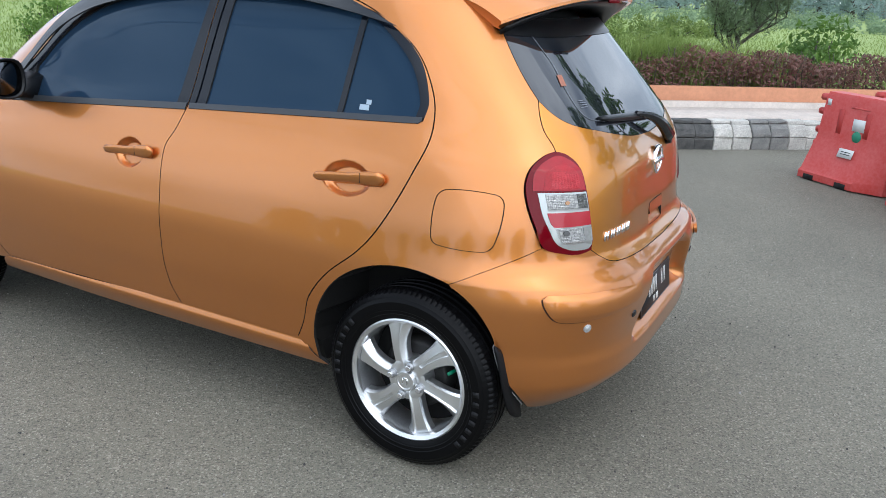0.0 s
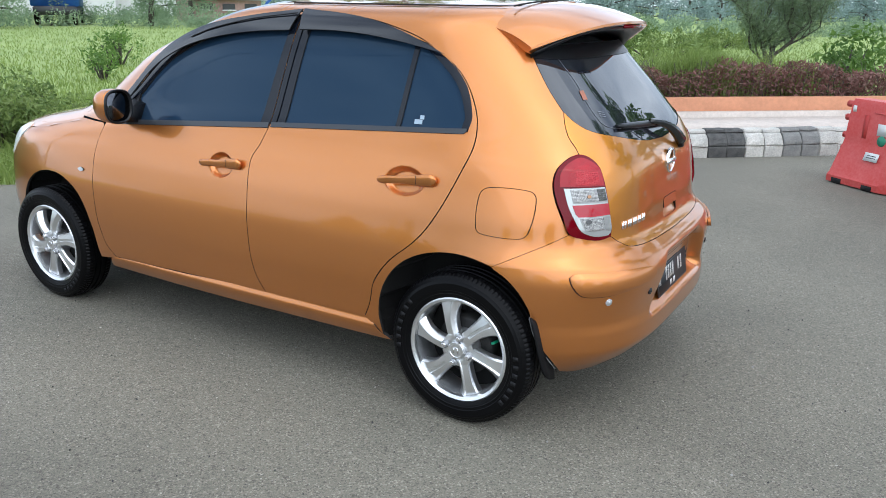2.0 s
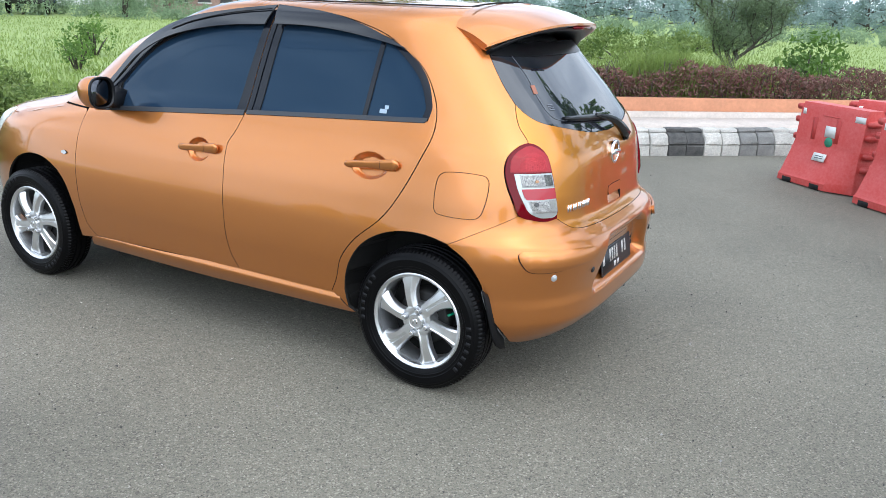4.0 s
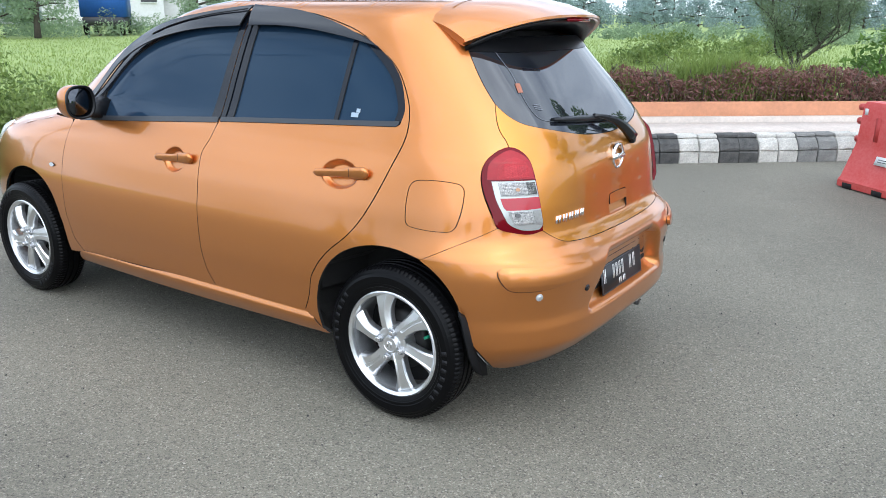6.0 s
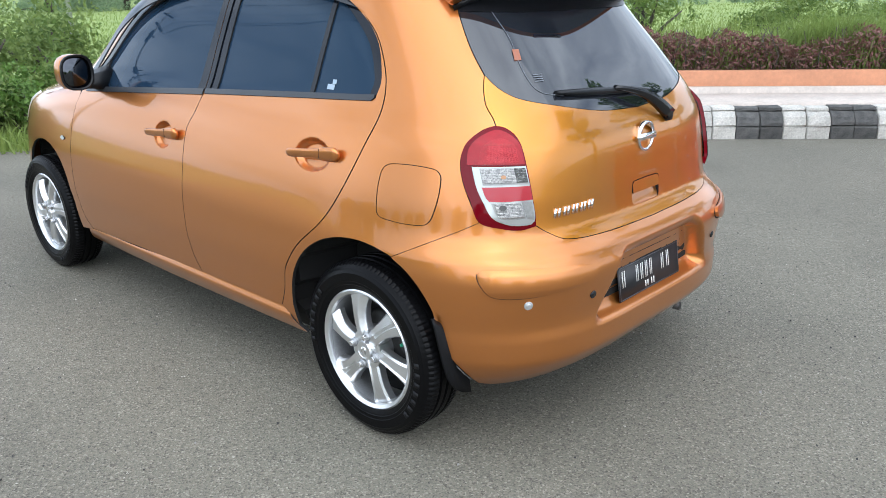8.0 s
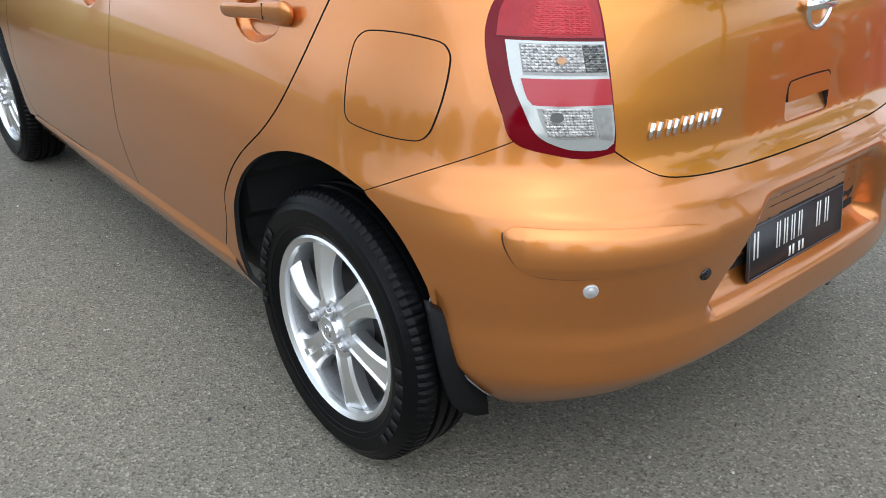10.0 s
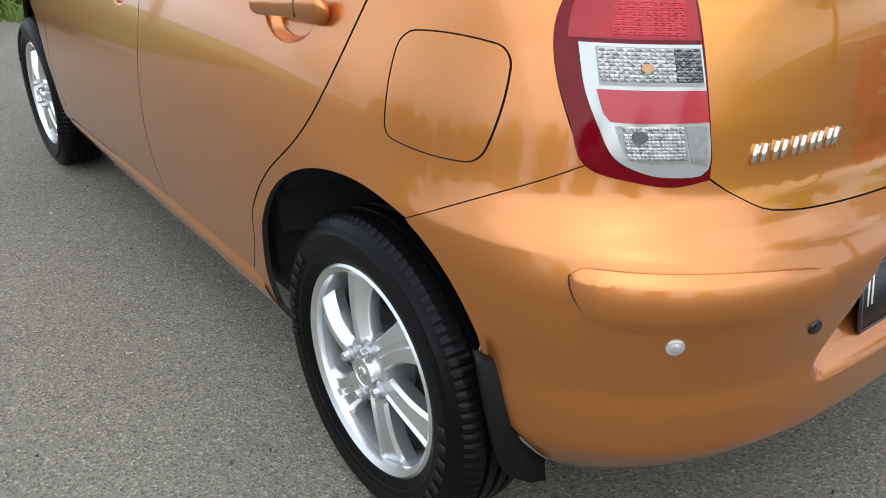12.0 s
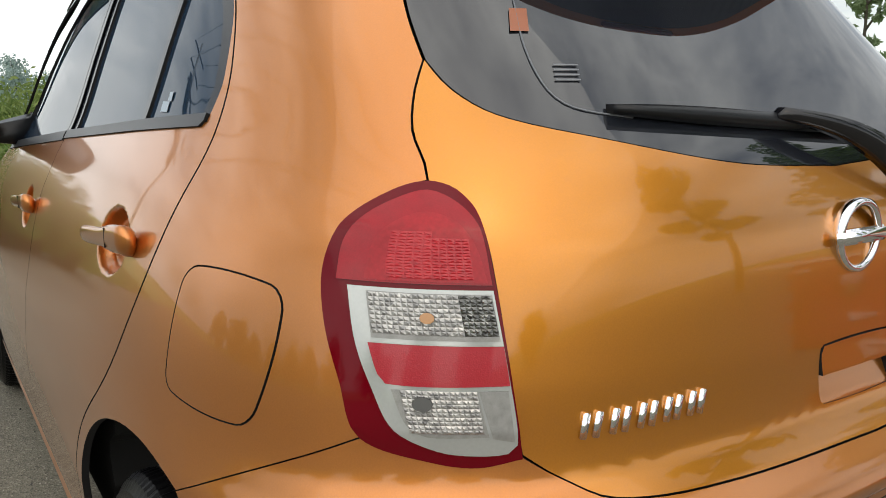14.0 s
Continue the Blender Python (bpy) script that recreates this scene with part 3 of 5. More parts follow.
bumper_half = (cornered([stern(-1e-4, 0.262), stern(-0.30, 0.258), stern(-0.50, 0.238), stern(-0.62, 0.224), flank(0.345, 0.235)])
               + cornered([flank(0.300, 0.365), flank(0.272, 0.468)]) + arch(ARCH_R, 20, 60)[1:] + cornered(BUMPER_SEAM) + LAMP_LOW[::-1][1:-1]
               + cornered([stern(-0.541, 0.765), stern(-0.505, 0.7365), stern(-0.45, 0.7052), stern(-0.29, 0.6922), stern(-1e-4, 0.6862)]))
bumper_loop = outline([p for p in round_about(bumper_half)])
bumper = skin("rear_bumper", [bumper_loop], PAINT, car, lift=plate_well, cell=0.016, gap=0.0, fine=[(stern(-0.345, 0.47)[0], 0.425, 0.040), (mirrored(stern(-0.345, 0.47)[0]), 0.62, 0.040)])

# tailgate and back glass
glass_low = [stern(-0.530, 1.185), stern(-0.520, 1.150), stern(-0.490, 1.122), stern(-0.40, 1.098), stern(-0.20, 1.062), stern(-1e-4, 1.050)]
gate_half = (cornered([stern(-1e-4, 0.688), stern(-0.29, 0.694), stern(-0.45, 0.707), stern(-0.505, 0.738), stern(-0.541, 0.768)]) + LAMP_IN[::-1][1:-1]
             + cornered(PILLAR) + glass_low[1:])
gate_loop = outline(round_about(gate_half))
grip_loop = outline([stern(-0.086, 0.752), stern(-0.086, 0.812), stern(-0.078, 0.823), stern(0.078, 0.823), stern(0.086, 0.812), stern(0.086, 0.752), stern(0.078, 0.741), stern(-0.078, 0.741)], step=0.006)
tailgate = skin("tailgate", [gate_loop, grip_loop], PAINT_GATE, car, cell=0.025, gap=0.0006)
back_half = cornered(glass_low[::-1]) + GLASS_SIDE[1:-1] + [stern(-0.455, 1.41, 1), stern(-1e-4, 1.41)]
back_glass = skin("back_glass", [outline(round_about(back_half))], BACK_GLASS, tailgate, lift=-0.002, depth=0.006, label="dark tinted rear window")

# tail lamps
lamp_loop = outline(LAMP_OUT + LAMP_IN[1:-1] + [stern(-0.541, 0.765, 1)] + LAMP_LOW[1:-1], step=0.005)


def dome(s, z):
    return 0.028 * np.clip((z - 0.74) / 0.06, 0, 1) * np.clip((1.06 - z) / 0.06, 0, 1)


lamps = both("tail_lamp", [lamp_loop], DARK_RED, sides, lift=lambda s, z: 0.6 * dome(s, z), cell=0.02, gap=0.001, dark=False, label="red and clear tail lamp")

# hood, roof, spoiler, windscreen as one run of forms over the top
def sheet(name, xs, ys, height, mat, parent, label=""):
    bm = bmesh.new()
    g = [[bm.verts.new((x, y, float(height(x, y)))) for y in ys(x)] for x in xs]
    for a, b in zip(g, g[1:]):
        for i in range(len(a) - 1):
            bm.faces.new((a[i], b[i], b[i + 1], a[i + 1]))
    bmesh.ops.recalc_face_normals(bm, faces=bm.faces)
    return part(name, bm, mat, parent, label)


def roof_half(x):
    return float(side_y(x, 1.533))


roof = sheet("roof", np.linspace(-1.14, 0.045, 30), lambda x: np.linspace(-1, 1, 25) * (roof_half(x) + 0.004), lambda x, y: 1.533 - DROP + 0.028 * max(0.0, 1 - (y / (roof_half(x) + 0.004)) ** 2), PAINT, car)


def over_nose(x, y, low, high):
    """The height at which the skin's half width falls to |y|."""
    a, b = low, high
    for _ in range(30):
        m = (a + b) / 2
        a, b = (m, b) if float(side_y(x, m)) > max(abs(y), 0.05) else (a, m)
    return a


bonnet = sheet("bonnet", np.linspace(-3.06, -2.21, 30), lambda x: np.linspace(-1, 1, 27) * min(0.735, float(side_y(x, 0.80)) * 0.93), lambda x, y: settled(over_nose(x, y, 0.6, 1.035)), PAINT, car)
windscreen = sheet("windscreen", np.linspace(-2.42, -1.12, 34), lambda x: np.linspace(-1, 1, 31) * (np.interp(x, (-2.28, -2.14, -2.0, -1.87, -1.58, -1.32, -1.12), (0.595, 0.592, 0.578, 0.548, 0.543, 0.536, 0.48))), lambda x, y: settled(over_nose(x, y, 0.9, 1.55)) - 0.005, GLASS, car, "dark windscreen")
# closed dark body behind the panels
zs, ss = np.linspace(0.22, 1.53, 44), np.concatenate([np.linspace(-2.9, AXIS, 60), np.linspace(AXIS, mirrored(AXIS), 60)[1:], np.linspace(-2.9, AXIS, 60)[::-1][1:] + 100])
bm = bmesh.new()
rows = []
for z in zs:
    row = []
    for s in ss:
        q = s - 100 if s > 50 else s
        q = max(q, float(NOSE(z)) + 0.05)
        p, n = on_body(q, z), body_normal(q, z)
        p = p - n * 0.055
        if abs(p[0] - ARCH_R[0]) < 0.5 and math.hypot(p[0] - ARCH_R[0], z - ARCH_R[1]) < 0.335 or math.hypot(p[0] - ARCH_F[0], z - ARCH_F[1]) < 0.36:
            p = np.array([p[0], np.sign(p[1]) * min(abs(p[1]), 0.58), z])
        row.append(bm.verts.new((p[0], -p[1] if s > 50 else p[1], p[2])))
    rows.append(row)
for a, b in zip(rows, rows[1:]):
    for i in range(len(a)):
        bm.faces.new((a[i], a[(i + 1) % len(a)], b[(i + 1) % len(a)], b[i]))
bm.faces.new(rows[0])
bm.faces.new(rows[-1])
bmesh.ops.recalc_face_normals(bm, faces=bm.faces)
part("inner_body", bm, LINER, car, "dark inner body shell", smooth=False)


# ---- parts of the car ----
def lug(centre, normal):
    """A frame on the skin: z outward."""
    return Matrix.Translation(centre) @ Vector(normal).to_track_quat("Z", "Y").to_matrix().to_4x4()


def stud(name, y, z, radius, mat, parent, label):
    for sgn in (1, -1):
        s = float(way_round(y=y, z=z))
        p, n = on_body(s, z), body_normal(s, z)
        bm = lathe([(0.0005, -0.004), (radius * 0.55, -0.004), (radius * 0.62, -0.0025), (radius * 0.85, -0.004), (radius, -0.002), (radius, 0.006)], 24)
        bmesh.ops.transform(bm, matrix=lug((p[0], p[1] * sgn, p[2]), (n[0], n[1] * sgn, n[2])) @ pose(0, 0, 0, -90, 0, 0), verts=bm.verts)
        bmesh.ops.recalc_face_normals(bm, faces=bm.faces)
        part(name, bm, mat, parent, label)


SENSOR = material("silver_sensor", (0.55, 0.56, 0.57), rough=0.35, metal=0.5)
stud("parking_sensor", -0.622, 0.522, 0.0135, SENSOR, bumper, "silver round parking sensor")
stud("parking_sensor", -0.402, 0.513, 0.0125, GLOSS_BLACK, bumper, "black round parking sensor")

# rubbing strips
strip_loop = outline([flank(0.382, 0.628), flank(0.396, 0.590), flank(0.425, 0.556), stern(-0.64, 0.549), stern(-0.55, 0.556), stern(-0.44, 0.570), stern(-0.405, 0.585),
                      stern(-0.402, 0.610), stern(-0.425, 0.622), stern(-0.55, 0.636), flank(0.43, 0.641), flank(0.392, 0.640)], step=0.008)


STRIP_ENDS = flank(0.382, 0.628)[0], stern(-0.402, 0.600)[0]


def puffed(s, z):
    along = (s - STRIP_ENDS[0]) / (STRIP_ENDS[1] - STRIP_ENDS[0])
    return 0.004 + 0.010 * np.clip(along / 0.10, 0, 1) ** 0.6 * np.clip((z - 0.540) / 0.030, 0, 1) ** 0.7 * np.clip((0.648 - z) / 0.026, 0, 1) ** 0.8


# brown sheet round each strip: its gap and the shade below, painted in
SEAM_SHADE = material("brown_seam_shade", (0.045, 0.014, 0.005), rough=0.8)
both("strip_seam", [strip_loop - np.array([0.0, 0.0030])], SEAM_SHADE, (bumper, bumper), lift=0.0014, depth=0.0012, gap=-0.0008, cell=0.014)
both("rubbing_strip", [strip_loop], PAINT, (bumper, bumper), lift=puffed, depth=0.014, gap=0.0012, cell=0.007, dark=False)

# door handles
def handle(x0, x1, z0, z1, parent, flip):
    rows = []
    for k in range(25):
        u = 0.5 - 0.5 * math.cos(math.pi * k / 24)
        x, z = x0 + (x1 - x0) * u, z0 + (z1 - z0) * u
        s = float(way_round(x=x, z=z))
        p, n = on_body(s, z), body_normal(s, z)
        up = np.array([0, 0, 1.0])
        ease = min(1.0, 12 * u + 0.04, 14 * (1 - u) + 0.04) ** 0.5
        foot = max(min(1.0, max(0.0, (u - 0.64) / 0.14)), min(1.0, max(0.0, (0.24 - u) / 0.18)))
        out = 0.021 - 0.007 * foot
        tall = (0.0150 + 0.0080 * min(1.0, max(0, (u - 0.55) / 0.22))) * ease
        thick = (0.0085 + 0.0075 * foot) * ease
        c = p + n * out
        row = []
        for i in range(14):
            a = 2 * math.pi * i / 14
            q = c + up * tall * np.sign(math.cos(a)) * abs(math.cos(a)) ** 0.7 + n * thick * np.sign(math.sin(a)) * abs(math.sin(a)) ** 0.8
            row.append((q[0], -q[1] if flip else q[1], q[2]))
        rows.append(row)
    part("door_handle", loft(rows), PAINT, parent)
    s = float(way_round(x=x0 + (x1 - x0) * 0.70, z=z0 + (z1 - z0) * 0.7))
    p = on_body(s, z0 + (z1 - z0) * 0.7) + body_normal(s, z0) * 0.0278
    part("handle_split", box((0.0016, 0.004, 0.030), (p[0], -p[1] if flip else p[1], p[2]), 0.0004), LINER, parent)


for k, flip in ((0, False), (1, True)):
    handle(-0.364, -0.116, 0.915, 0.936, rear_doors[k], flip)
    handle(-1.290, -1.052, 0.876, 0.893, front_doors[k], flip)

# weather strips under the glass, rain visors over it
rear_belt = outline([flank(-0.945, 1.052, 1), flank(-0.060, 1.1015, 1), flank(-0.050, 1.110), flank(-0.050, 1.120, 1), flank(-0.945, 1.070, 1)])
front_belt = outline([flank(-1.93, 0.982, 1), flank(-0.958, 1.048, 1), flank(-0.958, 1.069, 1), flank(-1.90, 1.004, 1)])
front_visor = outline([flank(-0.914, 1.503, 1), flank(-0.937, 1.425, 1), flank(-1.142, 1.413), flank(-1.34, 1.385), flank(-1.531, 1.335), flank(-1.688, 1.255), flank(-1.800, 1.150), flank(-1.885, 1.05, 1), flank(-1.948, 1.045, 1),
                       flank(-1.836, 1.156), flank(-1.735, 1.263), flank(-1.636, 1.341), flank(-1.523, 1.398), flank(-1.384, 1.440), flank(-1.138, 1.480)])
rear_visor = outline([flank(-0.903, 1.503, 1), flank(-0.615, 1.482), flank(-0.427, 1.446), flank(-0.307, 1.408), flank(-0.190, 1.362, 1), flank(-0.221, 1.369), flank(-0.354, 1.394), flank(-0.527, 1.417), flank(-0.705, 1.428),
                      flank(-0.880, 1.427, 1)])


def flared(low, high):
    return lambda s, z: 0.010 + 0.016 * np.sin(np.clip((z - low) / (high - low), 0, 1) * math.pi) ** 0.6


for k, flip in ((0, False), (1, True)):
    skin("weather_strip", [rear_belt], STRIP_RUBBER, rear_doors[k], lift=0.004, gap=0, flip=flip, label="black rubber strip")
    skin("weather_strip", [front_belt], STRIP_RUBBER, front_doors[k], lift=0.004, gap=0, flip=flip, label="black rubber strip")
    skin("rain_visor", [front_visor], SMOKED, front_doors[k], lift=flared(1.0, 1.56), depth=0.006, gap=0, flip=flip, label="smoked plastic rain visor")
    skin("rain_visor", [rear_visor], SMOKED, rear_doors[k], lift=flared(1.30, 1.54), depth=0.006, gap=0, flip=flip, label="smoked plastic rain visor")
    rib = outline([flank(-0.92, 1.485), flank(-1.14, 1.462), flank(-1.36, 1.420), flank(-1.50, 1.375)], closed=False)
    bm = rod([(x, -y if flip else y, z) for x, y, z in ridge(rib, 0.026)], 0.0035, 6)
    part("visor_rib", bm, GLOSS_BLACK, front_doors[k])

# stickers on the glass
def decal(name, s, z, w, h, mat, parent, lift, label):
    loop = outline([(s - w / 2, z - h / 2, 1), (s + w / 2, z - h / 2, 1), (s + w / 2, z + h / 2, 1), (s - w / 2, z + h / 2, 1)])
    skin(name, [loop], mat, parent, lift=lift, depth=0.0004, gap=0, cell=0.02, label=label)


decal("sticker", float(way_round(x=-0.255, z=1.133)), 1.131, 0.030, 0.016, STICKER, rear_doors[0], -0.007, "small pale sticker on glass")
decal("sticker", float(way_round(x=-0.242, z=1.145)), 1.147, 0.016, 0.014, STICKER, rear_doors[0], -0.007, "small pale sticker on glass")
decal("sticker", stern(-0.405, 1.234)[0], 1.236, 0.020, 0.030, ORANGE_STICKER, back_glass, 0.0, "small orange sticker")
for k in range(4):
    decal("sticker_line", stern(-0.392, 1.17)[0] + 0.006, 1.180 - 0.006 * k, 0.026, 0.0018, material("grey_print", (0.16, 0.17, 0.19), rough=0.5) if k == 0 else bpy.data.materials["grey_print"], back_glass, 0.0, "faint printed lines")
film_line = outline([stern(-0.385, 1.36), stern(-0.388, 1.283), stern(-0.418, 1.20), stern(-0.420, 1.15), stern(-0.40, 1.130), stern(-0.33, 1.118)], closed=False, step=0.01)
part("film_edge", rod(ridge(film_line, -0.001), 0.0012, 5), bpy.data.materials["grey_print"], back_glass)

# black band at the top of the back glass, the spoiler's shade painted with it
band_half = [stern(-1e-4, 1.352, 1), stern(-0.30, 1.354), stern(-0.480, 1.362, 1), stern(-0.458, 1.405, 1), stern(-1e-4, 1.405, 1)]
skin("glass_band", [outline(round_about(band_half))], BLACK, back_glass, lift=0.0005, depth=0.001, gap=0.0)

# wiper
wiper = part("wiper", rod([(0.460, 0.160, 0.975), (0.496, 0.157, 0.979)], [0.022, 0.016], 14), BLACK, tailgate, "black rear wiper")
rows = []
for u in np.linspace(0, 1, 14):
    c = np.array([0.492, 0.155, 0.983]) * (1 - u) + np.array([0.426, -0.10, 1.092]) * u + np.array([0.012, 0, 0.022]) * math.sin(u * math.pi)
    w, t = 0.020 * (1 - u) + 0.010 * u, 0.007
    rows.append([tuple(c + np.array([q * 0.35 * w + r * t, q * w * 0.55, q * w * 0.75])) for q, r in ((-1, -1), (-1, 1), (0, 1.6), (1, 1), (1, -1))])
part("wiper_arm", loft(rows), GLOSS_BLACK, wiper)
rows = []
for u in np.linspace(0, 1, 16):
    y = 0.10 - 0.46 * u
    z = 1.098 + 0.030 * u
    x, z = float(rear_x(y, z)) + 0.012, z - DROP
    w = 0.011 * (1 - 0.5 * abs(2 * u - 1) ** 3)
    rows.append([(x - 0.014, y, z - w), (x + 0.002, y, z - w), (x + 0.012, y, z), (x + 0.002, y, z + w), (x - 0.014, y, z + w)])
part("wiper_blade", loft(rows), BLACK, wiper)

# gate handle, emblem, name badge, plate
grip_cover = outline([stern(-0.084, 0.783, 1), stern(-0.084, 0.812), stern(-0.077, 0.821), stern(0.077, 0.821), stern(0.084, 0.812), stern(0.084, 0.783, 1)], step=0.006)
skin("gate_grip", [grip_cover], PAINT_GATE, tailgate, lift=lambda s, z: 0.0005 + 0.003 * np.clip((0.82 - z) / 0.037, 0, 1), depth=0.012, gap=0.0, cell=0.01)
skin("grip_well", [grip_loop], PAINT, tailgate, lift=lambda s, z: -0.002 - 0.016 * np.clip((z - 0.741) / 0.05, 0, 1), depth=0.001, gap=-0.002, cell=0.01, label="hollow under the gate handle")
gx = float(rear_x(0, 0.962))
em = lathe([(0.040, -0.004), (0.0405, -0.010), (0.045, -0.012), (0.050, -0.010), (0.051, -0.002), (0.050, 0.004)], 48)
bmesh.ops.transform(em, matrix=pose(gx, 0, 0.931, 0, -8, 90), verts=em.verts)
emblem = part("emblem_ring", em, CHROME, tailgate, "round chrome emblem with a plain bar")
part("emblem_bar", box((0.007, 0.118, 0.021), (gx + 0.0095, 0, 0.931), 0.003, pose(0, 0, 0, 0, -8, 0)), CHROME, emblem)
for k in range(5):
    for j in range(2):
        y = -0.474 + 0.0355 * k + 0.015 * j
        z = 0.784 + 0.0008 * k
        x = float(rear_x(y, z + 0.012))
        p = box((0.006, 0.0085, 0.029), (x + 0.002, y, z + 0.010 - DROP), 0.001, pose(0, 0, 0, -12, -4, math.degrees(math.atan2(-0.08 * abs(y), 1)) - 12))
        part("badge_bar", p, CHROME, tailgate)
plate_m = pose(0.545, 0, 0.473, 0, -9, 0)
plate = part("number_plate", box((0.004, 0.405, 0.118), (0, 0, 0), 0.0015), PLATE, bumper, "black number plate with white markings")
plate.matrix_local = plate_m
rim_bm = bmesh.new()
for size, at in (((0.001, 0.395, 0.0022), (0.0026, 0, 0.054)), ((0.001, 0.395, 0.0022), (0.0026, 0, -0.054)), ((0.001, 0.0022, 0.108), (0.0026, 0.1965, 0)), ((0.001, 0.0022, 0.108), (0.0026, -0.1965, 0))):
    box(size, at, bm=rim_bm)
part("plate_border", rim_bm, material("plate_border_grey", (0.10, 0.10, 0.11), rough=0.5), plate)
for y, w in ((-0.172, 0.022), (-0.085, 0.018), (-0.055, 0.018), (-0.025, 0.018), (0.005, 0.018), (0.085, 0.020), (0.122, 0.020)):
    part("plate_bar", box((0.0012, w * 0.24, 0.056), (0.0026, y - w * 0.3, 0.014), 0.0003), PLATE_WHITE, plate)
    part("plate_bar", box((0.0012, w * 0.24, 0.056), (0.0026, y + w * 0.3, 0.014), 0.0003), PLATE_WHITE, plate)
for y in (-0.035, -0.020, 0.005, 0.020):
    part("plate_bar", box((0.0012, 0.007, 0.022), (0.0026, y, -0.036), 0.0003), PLATE_WHITE, plate)

# tail lamp lenses
def lens(loop, mat, parent, flip, up, label):
    skin("lens", [loop], mat, parent, lift=lambda s, z: 0.6 * dome(s, z) + up, depth=0.006, gap=0.0, cell=0.012, flip=flip, label=label)


LAMP_LEFT = spline([(0.763, LAMP_LOW[2][0])] + [(p[1], p[0]) for p in LAMP_OUT])
LAMP_RIGHT = spline([(0.760, stern(-0.540, 0.765)[0])] + [(z, stern(y, z)[0]) for y, z in ((-0.545, 0.85), (-0.550, 0.936), (-0.550, 1.014), (-0.560, 1.043), (-0.580, 1.052))])


def in_lamp(across, z, corner=0):
    """A point of an outline in the tail lamp: 0 at its outer edge, 1 at its inner edge."""
    return (float(LAMP_LEFT(z) + (LAMP_RIGHT(z) - LAMP_LEFT(z)) * across), z, corner)


def in_lamp_line(points, **more):
    return outline([in_lamp(*p) for p in points], step=0.006, **more)


red_top = in_lamp_line([(0.10, 0.947, 1), (0.10, 0.985), (0.14, 1.010), (0.26, 1.030), (0.55, 1.040), (0.86, 1.026), (0.965, 1.000), (0.972, 0.947, 1)])
red_inner = in_lamp_line([(0.27, 0.949, 1), (0.30, 0.985), (0.40, 1.006), (0.60, 1.016), (0.82, 1.006), (0.92, 0.982), (0.95, 0.949, 1)])
clear_all = outline([in_lamp(0.17, 0.942, 1), in_lamp(0.972, 0.942, 1), in_lamp(0.968, 0.86), in_lamp(0.96, 0.784), stern(-0.5565, 0.774), stern(-0.586, 0.7725), stern(-0.617, 0.778), in_lamp(0.265, 0.800), in_lamp(0.20, 0.840), in_lamp(0.18, 0.886)], step=0.006)
facet_top = in_lamp_line([(0.28, 0.938, 1), (0.96, 0.938, 1), (0.957, 0.892, 1), (0.28, 0.892, 1)])
red_band = in_lamp_line([(0.255, 0.887, 1), (0.968, 0.887, 1), (0.964, 0.847, 1), (0.29, 0.847), (0.26, 0.856)])
facet_low = in_lamp_line([(0.31, 0.842, 1), (0.78, 0.842, 1), (0.80, 0.795, 1), (0.44, 0.795), (0.35, 0.806)])
streak_low = in_lamp_line([(0.79, 0.842, 1), (0.95, 0.842, 1), (0.945, 0.788, 1), (0.82, 0.793, 1)])
RED_BAND = material("red_reflector", (0.36, 0.004, 0.018), rough=0.16, coat=0.5, bump=0.12, bump_scale=600)
RED_INNER = material("bright_red_lens", (0.40, 0.010, 0.018), rough=0.14, spec=0.3, coat=0.1, vary=0.35, scale=22)
GREY_LENS = material("streaked_grey_lens", (0.30, 0.30, 0.29), rough=0.2, coat=0.4, vary=0.3, scale=140)
AMBER = material("amber_bulb", (0.50, 0.27, 0.13), rough=0.3)
DARK_BULB = material("dark_bulb", (0.10, 0.10, 0.10), rough=0.2)


def facet_field(name, f0, f1, z0, z1, nx, nz, mat, parent, flip, up, label, tall=0.0026):
    """Rows of small raised reflector facets in the tail lamp."""
    bm = bmesh.new()
    for i in range(nx):
        for j in range(nz):
            z = [z0 + (z1 - z0) * q / nz for q in (j, j + 1)]
            f = [f0 + (f1 - f0) * q / nx for q in (i, i + 1)]
            flat = [in_lamp(a, b)[:2] for a, b in ((f[0], z[0]), (f[1], z[0]), (f[1], z[1]), (f[0], z[1]))]
            top = in_lamp((f[0] + f[1]) / 2 + (f[1] - f[0]) * 0.22 * (-1) ** (i + j), z[0] + (z[1] - z[0]) * (0.36 if j % 2 else 0.62))[:2]
            vs = []
            for (sv, zv), high in [(q, up) for q in flat] + [(top, up + tall)]:
                q = on_body(sv, zv) + body_normal(sv, zv) * (0.6 * float(dome(sv, zv)) + high)
                vs.append(bm.verts.new((q[0], -q[1] if flip else q[1], q[2])))
            for a in range(4):
                bm.faces.new((vs[a], vs[(a + 1) % 4], vs[4]) if not flip else (vs[(a + 1) % 4], vs[a], vs[4]))
    bmesh.ops.remove_doubles(bm, verts=bm.verts, dist=1e-5)
    part(name, bm, mat, parent, label, smooth=False)


